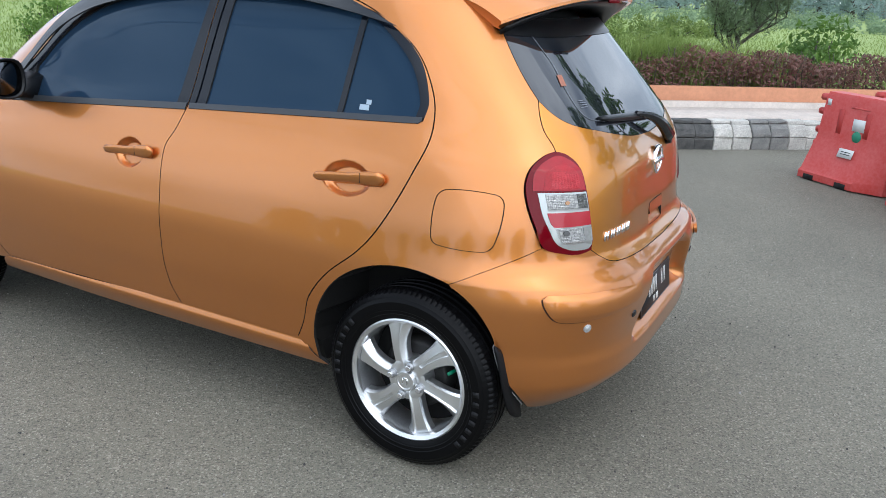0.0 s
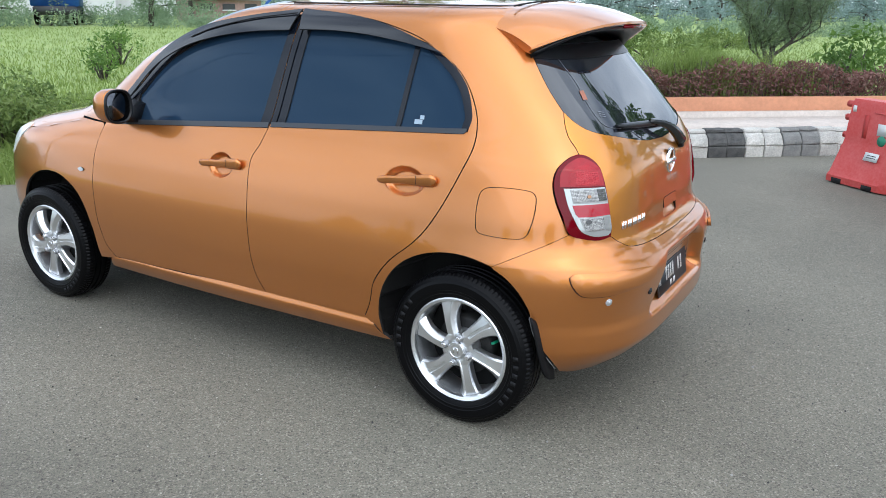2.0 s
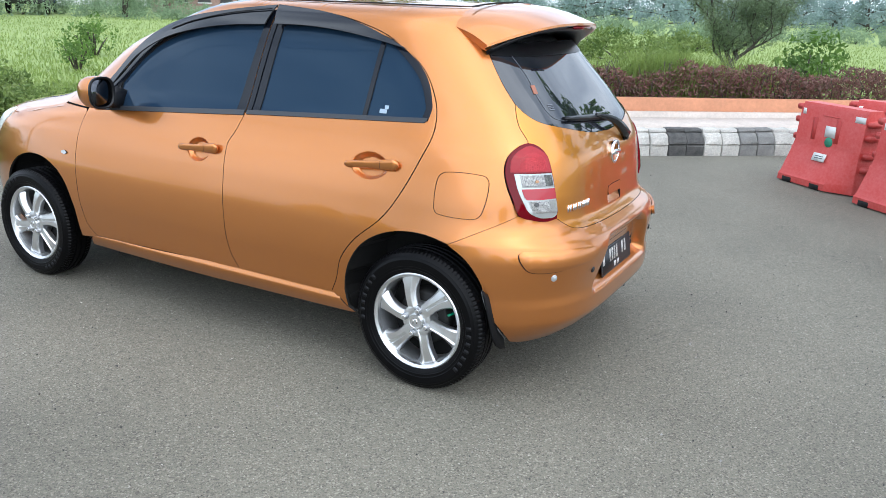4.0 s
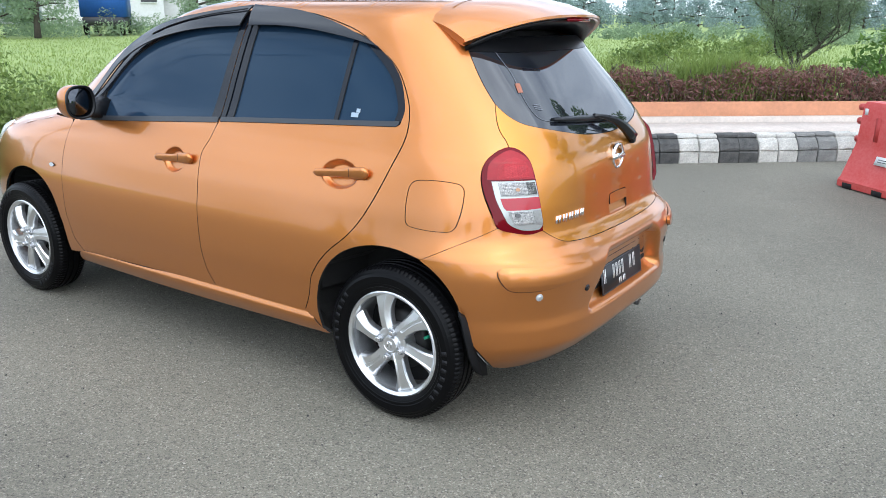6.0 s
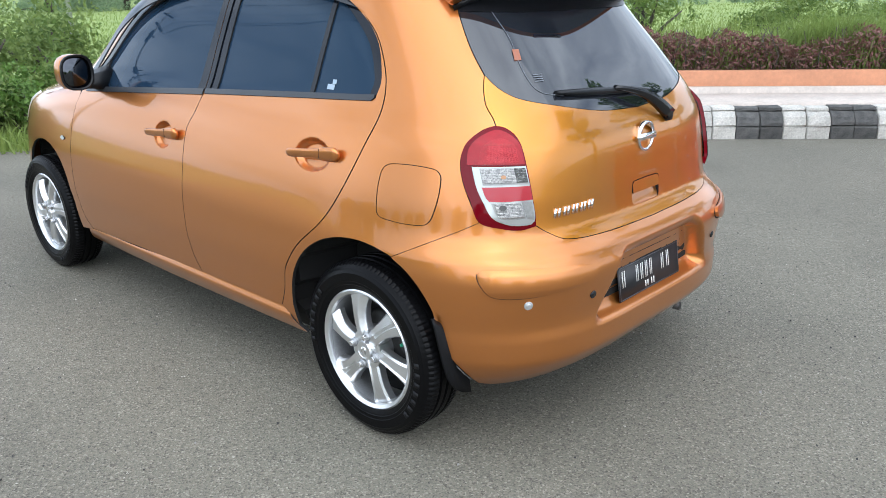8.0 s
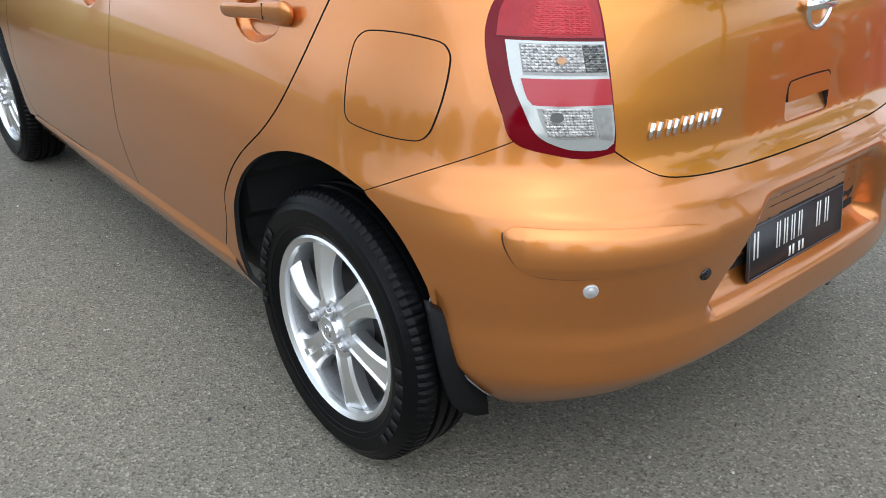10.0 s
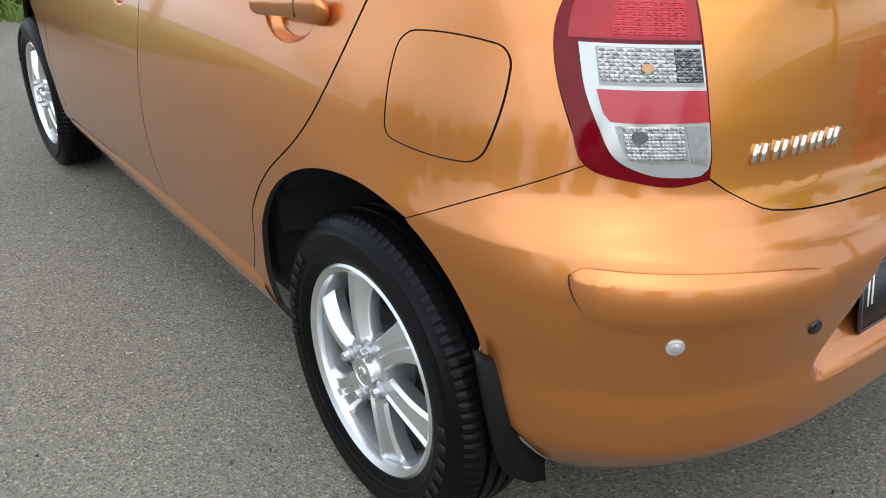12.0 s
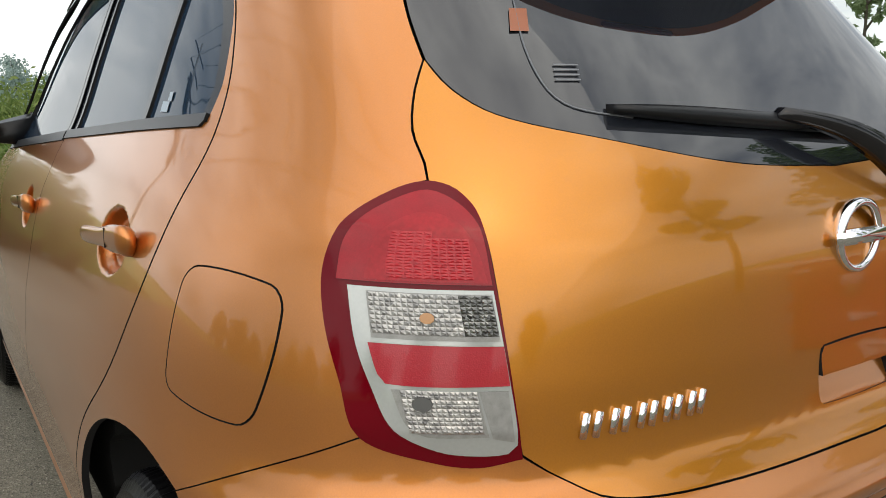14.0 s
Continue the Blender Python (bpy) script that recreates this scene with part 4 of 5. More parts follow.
for k, flip in ((0, False), (1, True)):
    lens(red_top, RED_LENS, lamps[k], flip, 0.0015, "glossy red lens")
    lens(red_inner, RED_INNER, lamps[k], flip, 0.0022, "brighter red lens")
    facet_field("reflector", 0.40, 0.66, 0.952, 0.996, 5, 16, RED_FACETS, lamps[k], flip, 0.0026, "ribbed red reflector", 0.0006)
    facet_field("reflector", 0.66, 0.88, 0.952, 0.990, 5, 14, RED_FACETS, lamps[k], flip, 0.0026, "ribbed red reflector", 0.0008)
    lens(clear_all, CLEAR_LENS, lamps[k], flip, 0.0015, "clear lens with pale edge")
    lens(facet_top, GREY_LENS, lamps[k], flip, 0.0020, "clear lens")
    facet_field("reflector", 0.29, 0.78, 0.897, 0.937, 16, 9, FACETS, lamps[k], flip, 0.0024, "clear faceted reflector", 0.0013)
    facet_field("reflector", 0.78, 0.955, 0.897, 0.937, 6, 11, DARK_FACETS, lamps[k], flip, 0.0024, "grey faceted reflector", 0.0012)
    lens(red_band, RED_BAND, lamps[k], flip, 0.0030, "red reflector band")
    lens(facet_low, GREY_LENS, lamps[k], flip, 0.0020, "clear lens")
    facet_field("reflector", 0.36, 0.78, 0.799, 0.842, 14, 10, FACETS, lamps[k], flip, 0.0024, "clear faceted reflector", 0.0014)
    lens(streak_low, GREY_LENS, lamps[k], flip, 0.0022, "grey streaked lens")
    for f, z, q, mat in ((0.60, 0.914, 0.0055, AMBER), (0.47, 0.829, 0.0075, DARK_BULB)):
        s0 = in_lamp(f, z)[0]
        ball = outline([(s0 + 0.9 * q * math.cos(a), z + q * math.sin(a), 0) for a in np.linspace(0, 2 * math.pi, 12, endpoint=False)], step=0.004)
        skin("bulb", [ball], mat, lamps[k], lift=lambda s, z: 0.6 * dome(s, z) + 0.0056, depth=0.004, gap=0, flip=flip)

# spoiler with a third brake lamp
def body_top(x, y):
    """The height of the roof or of the skin behind it."""
    half = roof_half(x) + 0.004
    return (1.533 + 0.028 * (1 - (y / half) ** 2) if abs(y) < half else over_nose(x, y, 1.2, 1.534)) - DROP


rows, under = [], []
for u in np.linspace(-1, 1, 41):
    y = 0.515 * u
    edge = 0.300 - 0.200 * abs(u) ** 2.6
    lip = 1.461 - 0.088 * abs(u) ** 3
    root = -0.045
    z0 = body_top(root, y * 0.97) + 0.0015
    z1 = body_top(root - 0.03, y * 0.96) - 0.006
    foot_z = lip - 0.062 + 0.020 * abs(u) ** 4
    foot = float(rear_x(y * 0.93, foot_z + DROP)) - 0.02
    ry = y * 0.97
    rows.append([(root - 0.03, y * 0.96, z1), (root, ry, z0)]
                + [(root + (edge - root) * q, ry + (y - ry) * q, z0 + (lip - z0) * q + 0.018 * math.sin(q * math.pi) * (1 - 0.6 * abs(u) ** 4)) for q in (0.2, 0.4, 0.6, 0.8, 0.93)]
                + [(edge, y, lip), (edge + 0.001, y, lip - 0.009), (edge - 0.010, y * 0.995, lip - 0.015), (foot + (edge - foot) * 0.5, y * 0.97, lip - 0.024), (foot - 0.04, y * 0.93, foot_z + 0.03)])
    under.append([(edge - 0.014, y * 0.965, lip - 0.0175), (foot + (edge - foot) * 0.5, y * 0.95, lip - 0.040), (foot, y * 0.93, foot_z), (foot - 0.03, y * 0.92, foot_z + 0.02), (foot + (edge - foot) * 0.5, y * 0.95, lip - 0.026)])
spoiler = sharp(part("spoiler", loft(rows), PAINT, car, "orange roof spoiler"), 40)
part("spoiler_underside", loft(under), BLACK, spoiler, "black underside")
part("brake_lamp", box((0.010, 0.20, 0.012), (0.293, 0, 1.441), 0.003, pose(0, 0, 0, 0, -25, 0)), DARK_RED, spoiler, "dark red brake lamp")

# mirrors
for sgn in (1, -1):
    rows = []
    for u in np.linspace(0, 1, 12):
        x = -1.835 + 0.125 * u
        grow = math.sin(min(1.0, u * 1.15 + 0.18) * math.pi / 2) ** 0.6
        row = []
        for i in range(20):
            a = 2 * math.pi * i / 20
            cy, cz = -0.888, 1.062
            row.append((x, sgn * (cy + 0.070 * grow * np.sign(math.cos(a)) * abs(math.cos(a)) ** 0.75), cz + 0.075 * grow * np.sign(math.sin(a)) * abs(math.sin(a)) ** 0.75))
        rows.append(row)
    mirror = part("mirror", loft(rows), PAINT, car, "orange door mirror with dark glass")
    rim_rows = [[(x, y, z) for x, y, z in rows[-1]], [(x + 0.012, y, z) for x, y, z in rows[-1]], [(x + 0.012, sgn * (-0.888) + (y - sgn * (-0.888)) * 0.9, 1.062 + (z - 1.062) * 0.9) for x, y, z in rows[-1]],
                [(x + 0.002, sgn * (-0.888) + (y - sgn * (-0.888)) * 0.88, 1.062 + (z - 1.062) * 0.88) for x, y, z in rows[-1]]]
    part("mirror_bezel", loft(rim_rows), BLACK, mirror)
    part("mirror_glass", loft([[(x + 0.003, sgn * (-0.888) + (y - sgn * (-0.888)) * 0.86, 1.062 + (z - 1.062) * 0.86) for x, y, z in rows[-1]], [(x + 0.005, sgn * (-0.888) + (y - sgn * (-0.888)) * 0.84, 1.062 + (z - 1.062) * 0.84) for x, y, z in rows[-1]]]), material("mirror_silver", (0.07, 0.075, 0.085), rough=0.03, metal=1.0) if sgn == 1 else bpy.data.materials["mirror_silver"], mirror)
    part("mirror_foot", loft([[(-1.86, sgn * -0.70, 0.961), (-1.74, sgn * -0.71, 0.971), (-1.75, sgn * -0.68, 1.061), (-1.84, sgn * -0.66, 1.081)], [(-1.82, sgn * -0.86, 0.986), (-1.75, sgn * -0.86, 0.989), (-1.75, sgn * -0.86, 1.026), (-1.81, sgn * -0.86, 1.031)]]), BLACK, mirror)
    sail = outline([flank(-1.945, 0.99, 1), flank(-1.785, 1.000, 1), flank(-1.80, 1.125, 1), flank(-1.925, 1.03, 1)])
    skin("mirror_sail", [sail], BLACK, front_doors[0 if sgn == 1 else 1], lift=0.0, gap=0, flip=sgn == -1)

HEAD_LENS = material("clear_headlamp_lens", (0.80, 0.82, 0.80), rough=0.2, coat=0.3)
# side repeater, headlamp, front bumper
for flip in (False, True):
    mk = outline([flank(-2.132, 0.752), flank(-2.110, 0.763), flank(-2.085, 0.752), flank(-2.108, 0.741)], step=0.004)
    skin("side_repeater", [mk], SENSOR, car, lift=0.005, gap=0, cell=0.01, flip=flip, label="small pale side repeater lamp")
    hl = outline([flank(-2.70, 0.905), flank(-2.84, 0.875), flank(-2.93, 0.80), flank(-2.945, 0.74), flank(-2.89, 0.725), flank(-2.80, 0.80)])
    skin("headlamp", [hl], HEAD_LENS, car, lift=0.003, gap=0, dark=False, flip=flip, label="clear headlamp")
    fb = outline([flank(-2.66, 0.26, 1), flank(-2.735, 0.40, 1), flank(-2.815, 0.62, 1), flank(-2.80, 0.80, 1), flank(-2.96, 0.86, 1), flank(-3.10, 0.70), flank(-3.08, 0.45), flank(-3.0, 0.25, 1)])
    skin("front_bumper", [fb], PAINT, car, flip=flip)
def front_x(y, z):
    return X_FRONT - (X_FRONT - float(NOSE(z))) * (1 - min(abs(y) / float(HALF(z)), 1) ** ROUND) ** (1 / BLUNT)


part("front_mask", loft([[(front_x(y, z) + 0.008, y, float(settled(z))) for y in np.linspace(-0.78, 0.78, 33)] for z in np.linspace(0.22, 0.93, 16)], closed=False, caps=False), PAINT, car)

# mud flaps
FLAP_EDGE = material("scuffed_flap_edge", (0.20, 0.20, 0.20), rough=0.7)
for x0, zt in ((0.278, 0.478), (-2.062, 0.40)):
    for sgn in (1, -1):
        rows = []
        for u in np.linspace(0, 1, 12):
            z = zt - (zt - 0.224) * u
            x = x0 + 0.054 * u**0.8
            y0, y1 = -0.806 + 0.030 * u**2 + 0.045 * u**9, -0.790 + 0.095 * min(1, 2.2 * u) ** 0.7
            rows.append([(x, sgn * y0, z), (x + 0.006, sgn * (y0 + 0.004), z), (x + 0.008, sgn * y1, z - 0.01), (x + 0.002, sgn * y1, z - 0.01)])
        part("mud_flap", loft(rows), FLAP, car, "black rubber mud flap")
flap_line = outline([flank(0.276, 0.478), flank(0.270, 0.462), flank(0.299, 0.365), flank(0.338, 0.250)], closed=False)
part("flap_edge", rod([(x - 0.004, y + 0.003, z) for x, y, z in ridge(flap_line)], 0.0022, 5), FLAP_EDGE, car)
part("exhaust_tip", rod([(0.36, 0.34, 0.215), (0.505, 0.34, 0.222)], 0.016, 16), STEEL, car, "steel exhaust tip")
# seam lines over the roof
for sgn in (1, -1):
    part("roof_ditch", rod([(x, sgn * (roof_half(x) - 0.045), 1.5395 - DROP) for x in np.linspace(-1.08, -0.03, 14)], 0.0035, 5), LINER, car)
part("gate_seam", rod([(-0.03, y, 1.534 - DROP + 0.0285 * (1 - (y / 0.46) ** 2)) for y in np.linspace(-0.40, 0.40, 17)], 0.0035, 5), LINER, car)


# ---- wheels ----
def wheel(at, turned):
    w = new("wheel")
    w.parent = car
    w.location = at
    w.rotation_euler = (0, 0, math.pi if turned else 0)
    return tagged(w, "silver six-spoke alloy wheel with black tyre")


TYRE, RIM = 0.296, 0.203
NUT = material("zinc_nut", (0.72, 0.72, 0.73), rough=0.26, metal=0.9)
DARK_STEEL = material("dull_dark_steel", (0.045, 0.044, 0.043), rough=0.6, metal=0.6, vary=0.4, scale=30)
# rim silver darkened to paint in the barrel's shade; nut seats share it
BARREL = material("shaded_silver_barrel", (0.42, 0.43, 0.44), rough=0.42, metal=0.7, vary=0.3, scale=25)
RUBBER_MARK = material("raised_tyre_rubber", (0.010, 0.010, 0.011), rough=0.6, spec=0.2)


def tyre_mesh():
    prof = [(RIM - 0.004, 0.070), (RIM + 0.012, 0.080), (RIM + 0.05, 0.087), (TYRE - 0.028, 0.084), (TYRE - 0.010, 0.072), (TYRE - 0.002, 0.060), (TYRE, 0.045)]
    for y in (0.030, 0.0, -0.030):
        prof += [(TYRE, y + 0.006), (TYRE - 0.007, y + 0.004), (TYRE - 0.007, y - 0.004), (TYRE, y - 0.006)]
    prof += [(TYRE, -0.045), (TYRE - 0.002, -0.060), (TYRE - 0.010, -0.072), (TYRE - 0.022, -0.0795), (TYRE - 0.024, -0.082), (TYRE - 0.030, -0.0845), (RIM + 0.060, -0.0865), (RIM + 0.0575, -0.0880), (RIM + 0.032, -0.0870), (RIM + 0.030, -0.0855), (RIM + 0.020, -0.084), (RIM + 0.018, -0.082),
             (RIM + 0.012, -0.080), (RIM - 0.002, -0.072)]
    shoulder = {4, 5, 6, 19, 20, 21}
    return lathe(prof, 300, dip=lambda k, i: 0.0032 if k in shoulder and i % 3 == 0 else 0.0)


def spoke_mesh(broad):
    """A spoke along +x: one with a ridge beside a steep facet, or a broad flat one with a shallow slot."""
    rows = []
    for k in range(15):
        u = k / 14
        r = 0.030 + u * 0.161
        a = radians(5 - 12 * u)
        wide = (0.0320 if broad else 0.0270) - 0.003 * math.sin(u * math.pi) + (0.026 if broad else 0.024) * u**4.0
        wide = min(wide, 0.52 * r)
        deep = -0.019 - 0.007 * math.sin(u * math.pi) + 0.009 * u**1.5
        slot = 0.0050 if broad and 0.3 < u < 0.86 else 0.0
        if broad:
            across = ((-1.0, 0.042), (-1.0, 0.014), (-0.84, 0.003), (-0.22, 0.001), (-0.14, 0.001 + slot), (0.14, 0.001 + slot), (0.22, 0.001), (0.80, 0.004), (1.0, 0.014), (1.0, 0.042))
        else:
            across = ((-1.0, 0.042), (-1.0, 0.022), (-0.92, 0.017), (-0.42, 0.001), (-0.28, 0.0), (-0.14, 0.005), (0.36, 0.008), (0.84, 0.009), (1.0, 0.017), (1.0, 0.042))
        rows.append([(r * math.cos(a + q * wide / r), deep + h, r * math.sin(a + q * wide / r)) for q, h in across])
    return loft(rows)


first = wheel((0, -0.752, TYRE - 0.002), False)
sharp(part("tyre", tyre_mesh(), RUBBER, first), 18)
part("barrel", lathe([(RIM - 0.006, 0.066), (RIM - 0.018, 0.05), (RIM - 0.024, -0.040), (RIM - 0.0185, -0.059)], 96), BARREL, first, "inner barrel of the rim in silver darkened for shade")
sharp(part("rim", lathe([(RIM - 0.0185, -0.052), (RIM - 0.018, -0.060), (RIM - 0.015, -0.070), (RIM - 0.004, -0.077), (RIM + 0.003, -0.072), (RIM + 0.001, -0.06)], 96), SILVER, first), 40)
hub = sharp(part("hub", lathe([(0.001, -0.066), (0.036, -0.066), (0.040, -0.069), (0.056, -0.070), (0.066, -0.066), (0.070, -0.03), (0.0695, 0.0)], 48), SILVER, first), 40)
sharp(part("hub_cap", lathe([(0.001, -0.080), (0.024, -0.080), (0.026, -0.082), (0.031, -0.0815), (0.0335, -0.078), (0.0335, -0.06)], 40), SILVER, hub, "round centre cap with a plain emblem"), 40)
bm = box((0.004, 0.003, 0.024), (-0.008, -0.081, 0), 0.001)
box((0.004, 0.003, 0.024), (0.008, -0.081, 0), 0.001, bm=bm)
box((0.016, 0.003, 0.004), (0, -0.081, 0.011), 0.001, bm=bm)
part("emblem", bm, CHROME, hub)
for k in range(6):
    sp = sharp(part("spoke", spoke_mesh(k % 3 == 0), SILVER, first), 24)
    sp.matrix_local = pose(0, -0.052, 0, 0, -50 - 60 * k, 0)
for k in range(4):
    a = radians(76 + 90 * k)
    nut = bmesh.new()
    bmesh.ops.create_cone(nut, cap_ends=True, segments=6, radius1=0.0125, radius2=0.0095, depth=0.022)
    bmesh.ops.bevel(nut, geom=[e for e in nut.edges], offset=0.0012, segments=1, affect="EDGES")
    bmesh.ops.transform(nut, matrix=pose(0.052 * math.cos(a), -0.080, 0.052 * math.sin(a), 90, 0, 0), verts=nut.verts)
    pocket = lathe([(0.001, -0.0795), (0.0142, -0.0790), (0.0150, -0.074), (0.0150, -0.05)], 20)
    bmesh.ops.translate(pocket, vec=(0.052 * math.cos(a), 0, 0.052 * math.sin(a)), verts=pocket.verts)
    part("nut_seat", pocket, BARREL, first, "dull seat round the nut")
    part("lug_nut", nut, NUT, first, smooth=False)
part("brake_drum", lathe([(0.001, -0.012), (0.100, -0.012), (0.115, -0.006), (0.118, 0.04), (0.118, 0.07)], 48), DARK_STEEL, first, "dull steel brake drum")
part("wheel_back", lathe([(0.001, 0.045), (RIM - 0.02, 0.045)], 40), LINER, first)
for k in range(7):
    a = radians(-38 + 7.5 * k)
    m = pose(0, 0, 0, 0, -math.degrees(a), 0) @ pose(0.250, -0.0893, 0, 0, 0, 0)
    part("sidewall_bar", box((0.021, 0.0022, 0.017), (0, 0, 0), 0.0006, m), RUBBER_MARK, first)
for k in range(7):
    a = radians(142 + 7.5 * k)
    m = pose(0, 0, 0, 0, -math.degrees(a), 0) @ pose(0.250, -0.0893, 0, 0, 0, 0)
    part("sidewall_bar", box((0.021, 0.0022, 0.017), (0, 0, 0), 0.0006, m), RUBBER_MARK, first)
copy_thing(first, pose(-2.44, -0.752, TYRE - 0.002, 0, 31, 0))
copy_thing(first, pose(0, 0.752, TYRE - 0.002, 0, 0, 180))
copy_thing(first, pose(-2.44, 0.752, TYRE - 0.002, 0, 20, 180))
bm = rod([(0.138, 0.000, 0.046), (0.126, -0.036, 0.042)], 0.0056, 10)
part("valve_cap", bm, GREEN, first, "green valve cap")


# ---- ground, road, kerb ----
KERB_TURN, KERB_AT = 41.3, (0.0, 5.896, 0.0)
kerb_m = pose(*KERB_AT, 0, 0, KERB_TURN)      # x along the kerb, y away from the road


def grid(nx, ny, x0, x1, y0, y1, height):
    bm = bmesh.new()
    g = [[bm.verts.new((x, y, height(x, y))) for y in np.linspace(y0, y1, ny)] for x in np.linspace(x0, x1, nx)]
    for a, b in zip(g, g[1:]):
        for i in range(ny - 1):
            bm.faces.new((a[i], b[i], b[i + 1], a[i + 1]))
    return bm


ground = part("ground", grid(90, 90, -900, 900, -900, 900, lambda x, y: -0.03), GRASS_GROUND)
tagged(ground, "green meadow ground reaching the horizon", "ground", kind="structure")
rng = np.random.default_rng(4)
bm = bmesh.new()
edge = [(-60 + k * 0.4) for k in range(301)]
near = [bm.verts.new((x, -30, 0)) for x in edge]
far = [bm.verts.new((x, -0.02 if x > -4.6 else -0.55 + 0.06 * math.sin(x * 2.1) + 0.05 * math.sin(x * 5.3), 0)) for x in edge]
for k in range(300):
    bm.faces.new((near[k], near[k + 1], far[k + 1], far[k]))
road = part("road", bm, ASPHALT)
road.matrix_world = kerb_m
tagged(road, "worn grey asphalt with pale stones", "road", kind="structure")

# loose grit on the asphalt
def grit(count, seed):
    r = np.random.default_rng(seed)
    xy = np.stack([r.uniform(-4.5, 4.0, count), r.uniform(-4.6, 3.0, count)], 1)
    size = 0.0016 + 0.0045 * r.random(count) ** 3
    corner = np.array([(1, 0, 0), (0, 1, 0), (-1, 0, 0), (0, -1, 0), (0, 0, 0.8), (0, 0, -0.5)])
    turn = r.uniform(0, math.pi, count)
    verts, faces = [], []
    for k in range(count):
        q = corner * r.uniform(0.6, 1.3, (6, 3)) * size[k]
        c, d = math.cos(turn[k]), math.sin(turn[k])
        verts += [(xy[k, 0] + c * x - d * y, xy[k, 1] + d * x + c * y, z + 0.4 * size[k]) for x, y, z in q]
        for a in range(4):
            faces += [(6 * k + a, 6 * k + (a + 1) % 4, 6 * k + 4), (6 * k + (a + 1) % 4, 6 * k + a, 6 * k + 5)]
    mesh = bpy.data.meshes.new("loose_grit")
    mesh.from_pydata(verts, [], faces)
    mesh.materials.append(faceted("pale_grit", (0.10, 0.09, 0.07), (0.50, 0.47, 0.40), 0.8, 0.0))
    return tagged(new("loose_grit", mesh), "small pale stones loose on the asphalt", "gravel", kind="stuff")


grit(5000, 71)

# kerb of rounded blocks, painted in black and white pairs
kerb = tagged(new("kerb"), "rounded concrete kerb blocks painted black and white", "kerb", kind="structure")
kerb.matrix_world = kerb_m
KERB_PROFILE = [(0.0, -0.02), (0.0, 0.100), (0.004, 0.107), (0.022, 0.110), (0.022, 0.120), (0.004, 0.122), (0.010, 0.150), (0.030, 0.195), (0.062, 0.230), (0.080, 0.238), (0.096, 0.238), (0.096, 0.247),
                (0.084, 0.250), (0.092, 0.272), (0.108, 0.278), (0.19, 0.282), (0.19, -0.02)]
BLOCK = 0.215


def kerb_mesh(name, mat, seed):
    r = np.random.default_rng(seed)
    rows = [[(x, y + 0.004 * r.standard_normal(), z + 0.003 * r.standard_normal()) for y, z in KERB_PROFILE] for x in (0.003, 0.010, BLOCK / 2, BLOCK - 0.010, BLOCK - 0.003)]
    rows[0] = [(x, y + 0.008, z - 0.004) for x, y, z in rows[0]]
    rows[-1] = [(x, y + 0.008, z - 0.004) for x, y, z in rows[-1]]
    me = bpy.data.meshes.new(name)
    bm = loft(rows)
    for f in bm.faces:
        f.smooth = False
    bm.to_mesh(me)
    bm.free()
    me.materials.append(mat)
    return me


kerb_shapes = [[kerb_mesh("kerb_block", mat, 5 * j + k) for k in range(3)] for j, mat in enumerate((KERB_WHITE, KERB_BLACK, KERB_GREY))]
for k in range(96):
    u = -0.762 + BLOCK * (k - 18)
    pair = (k - 18) // 2                # pair 0 is the blackest; every other dark pair past it has faded
    tone = 0 if pair % 2 else 2 if pair > 0 else 1
    ob = new("kerb_block", kerb_shapes[tone][k % 3])
    ob.parent = kerb
    ob.matrix_local = pose(u, 0.006 * rng.standard_normal(), 0.004 * rng.standard_normal(), 0, 0, 0.4 * rng.standard_normal())

promenade = part("pavement", box((40, 0.83, 0.32), (15.4, 0.605, 0.132), 0.01), CREAM)
promenade.matrix_world = kerb_m
tagged(promenade, "pale cream concrete ledge behind the kerb", "pavement", kind="structure")
step = part("pavement_step", box((40, 0.12, 0.352), (15.4, 0.96, 0.176), 0.012), CREAM)
step.matrix_world = kerb_m
tagged(step, "narrow cream step below the orange wall", "step", kind="structure")
wall = part("wall_low", box((40, 0.16, 0.50), (15.4, 1.10, 0.25), 0.012), ORANGE_WALL)
wall.matrix_world = kerb_m
tagged(wall, "low orange painted planter wall", "wall", kind="structure")
soil = part("planter_soil", box((40, 0.62, 0.42), (15.4, 1.49, 0.21)), BARK)
soil.matrix_world = kerb_m
tagged(soil, "dark soil of the planter", "soil", kind="structure")


# ---- plants ----
def leaves(name, centres, size, mat, seed, droop=0.0, slim=0.45, parent=None, bend=0.25):
    """Many small folded leaves at the given places, as one mesh."""
    r = np.random.default_rng(seed)
    c = np.asarray(centres, float)
    n = len(c)
    along = r.standard_normal((n, 3))
    along[:, 2] -= droop
    along /= np.linalg.norm(along, axis=1, keepdims=True)
    side = np.cross(along, r.standard_normal((n, 3)))
    side /= np.linalg.norm(side, axis=1, keepdims=True)
    up = np.cross(along, side)
    long = size * r.uniform(0.6, 1.4, (n, 1))
    p0, p2 = c - along * long / 2, c + along * long / 2
    mid = c + up * long * bend * 0.4
    p1, p3 = mid + side * long * slim / 2, mid - side * long * slim / 2
    v = np.stack([p0, p1, p2, p3], 1).reshape(-1, 3)
    k = np.arange(n)[:, None] * 4
    f = np.concatenate([k + [[0, 1, 2]], k + [[0, 2, 3]]])
    me = bpy.data.meshes.new(name)
    me.from_pydata(v.tolist(), [], f.tolist())
    me.materials.append(mat)
    ob = new(name, me)
    if parent is not None:
        ob.parent = parent
    return ob


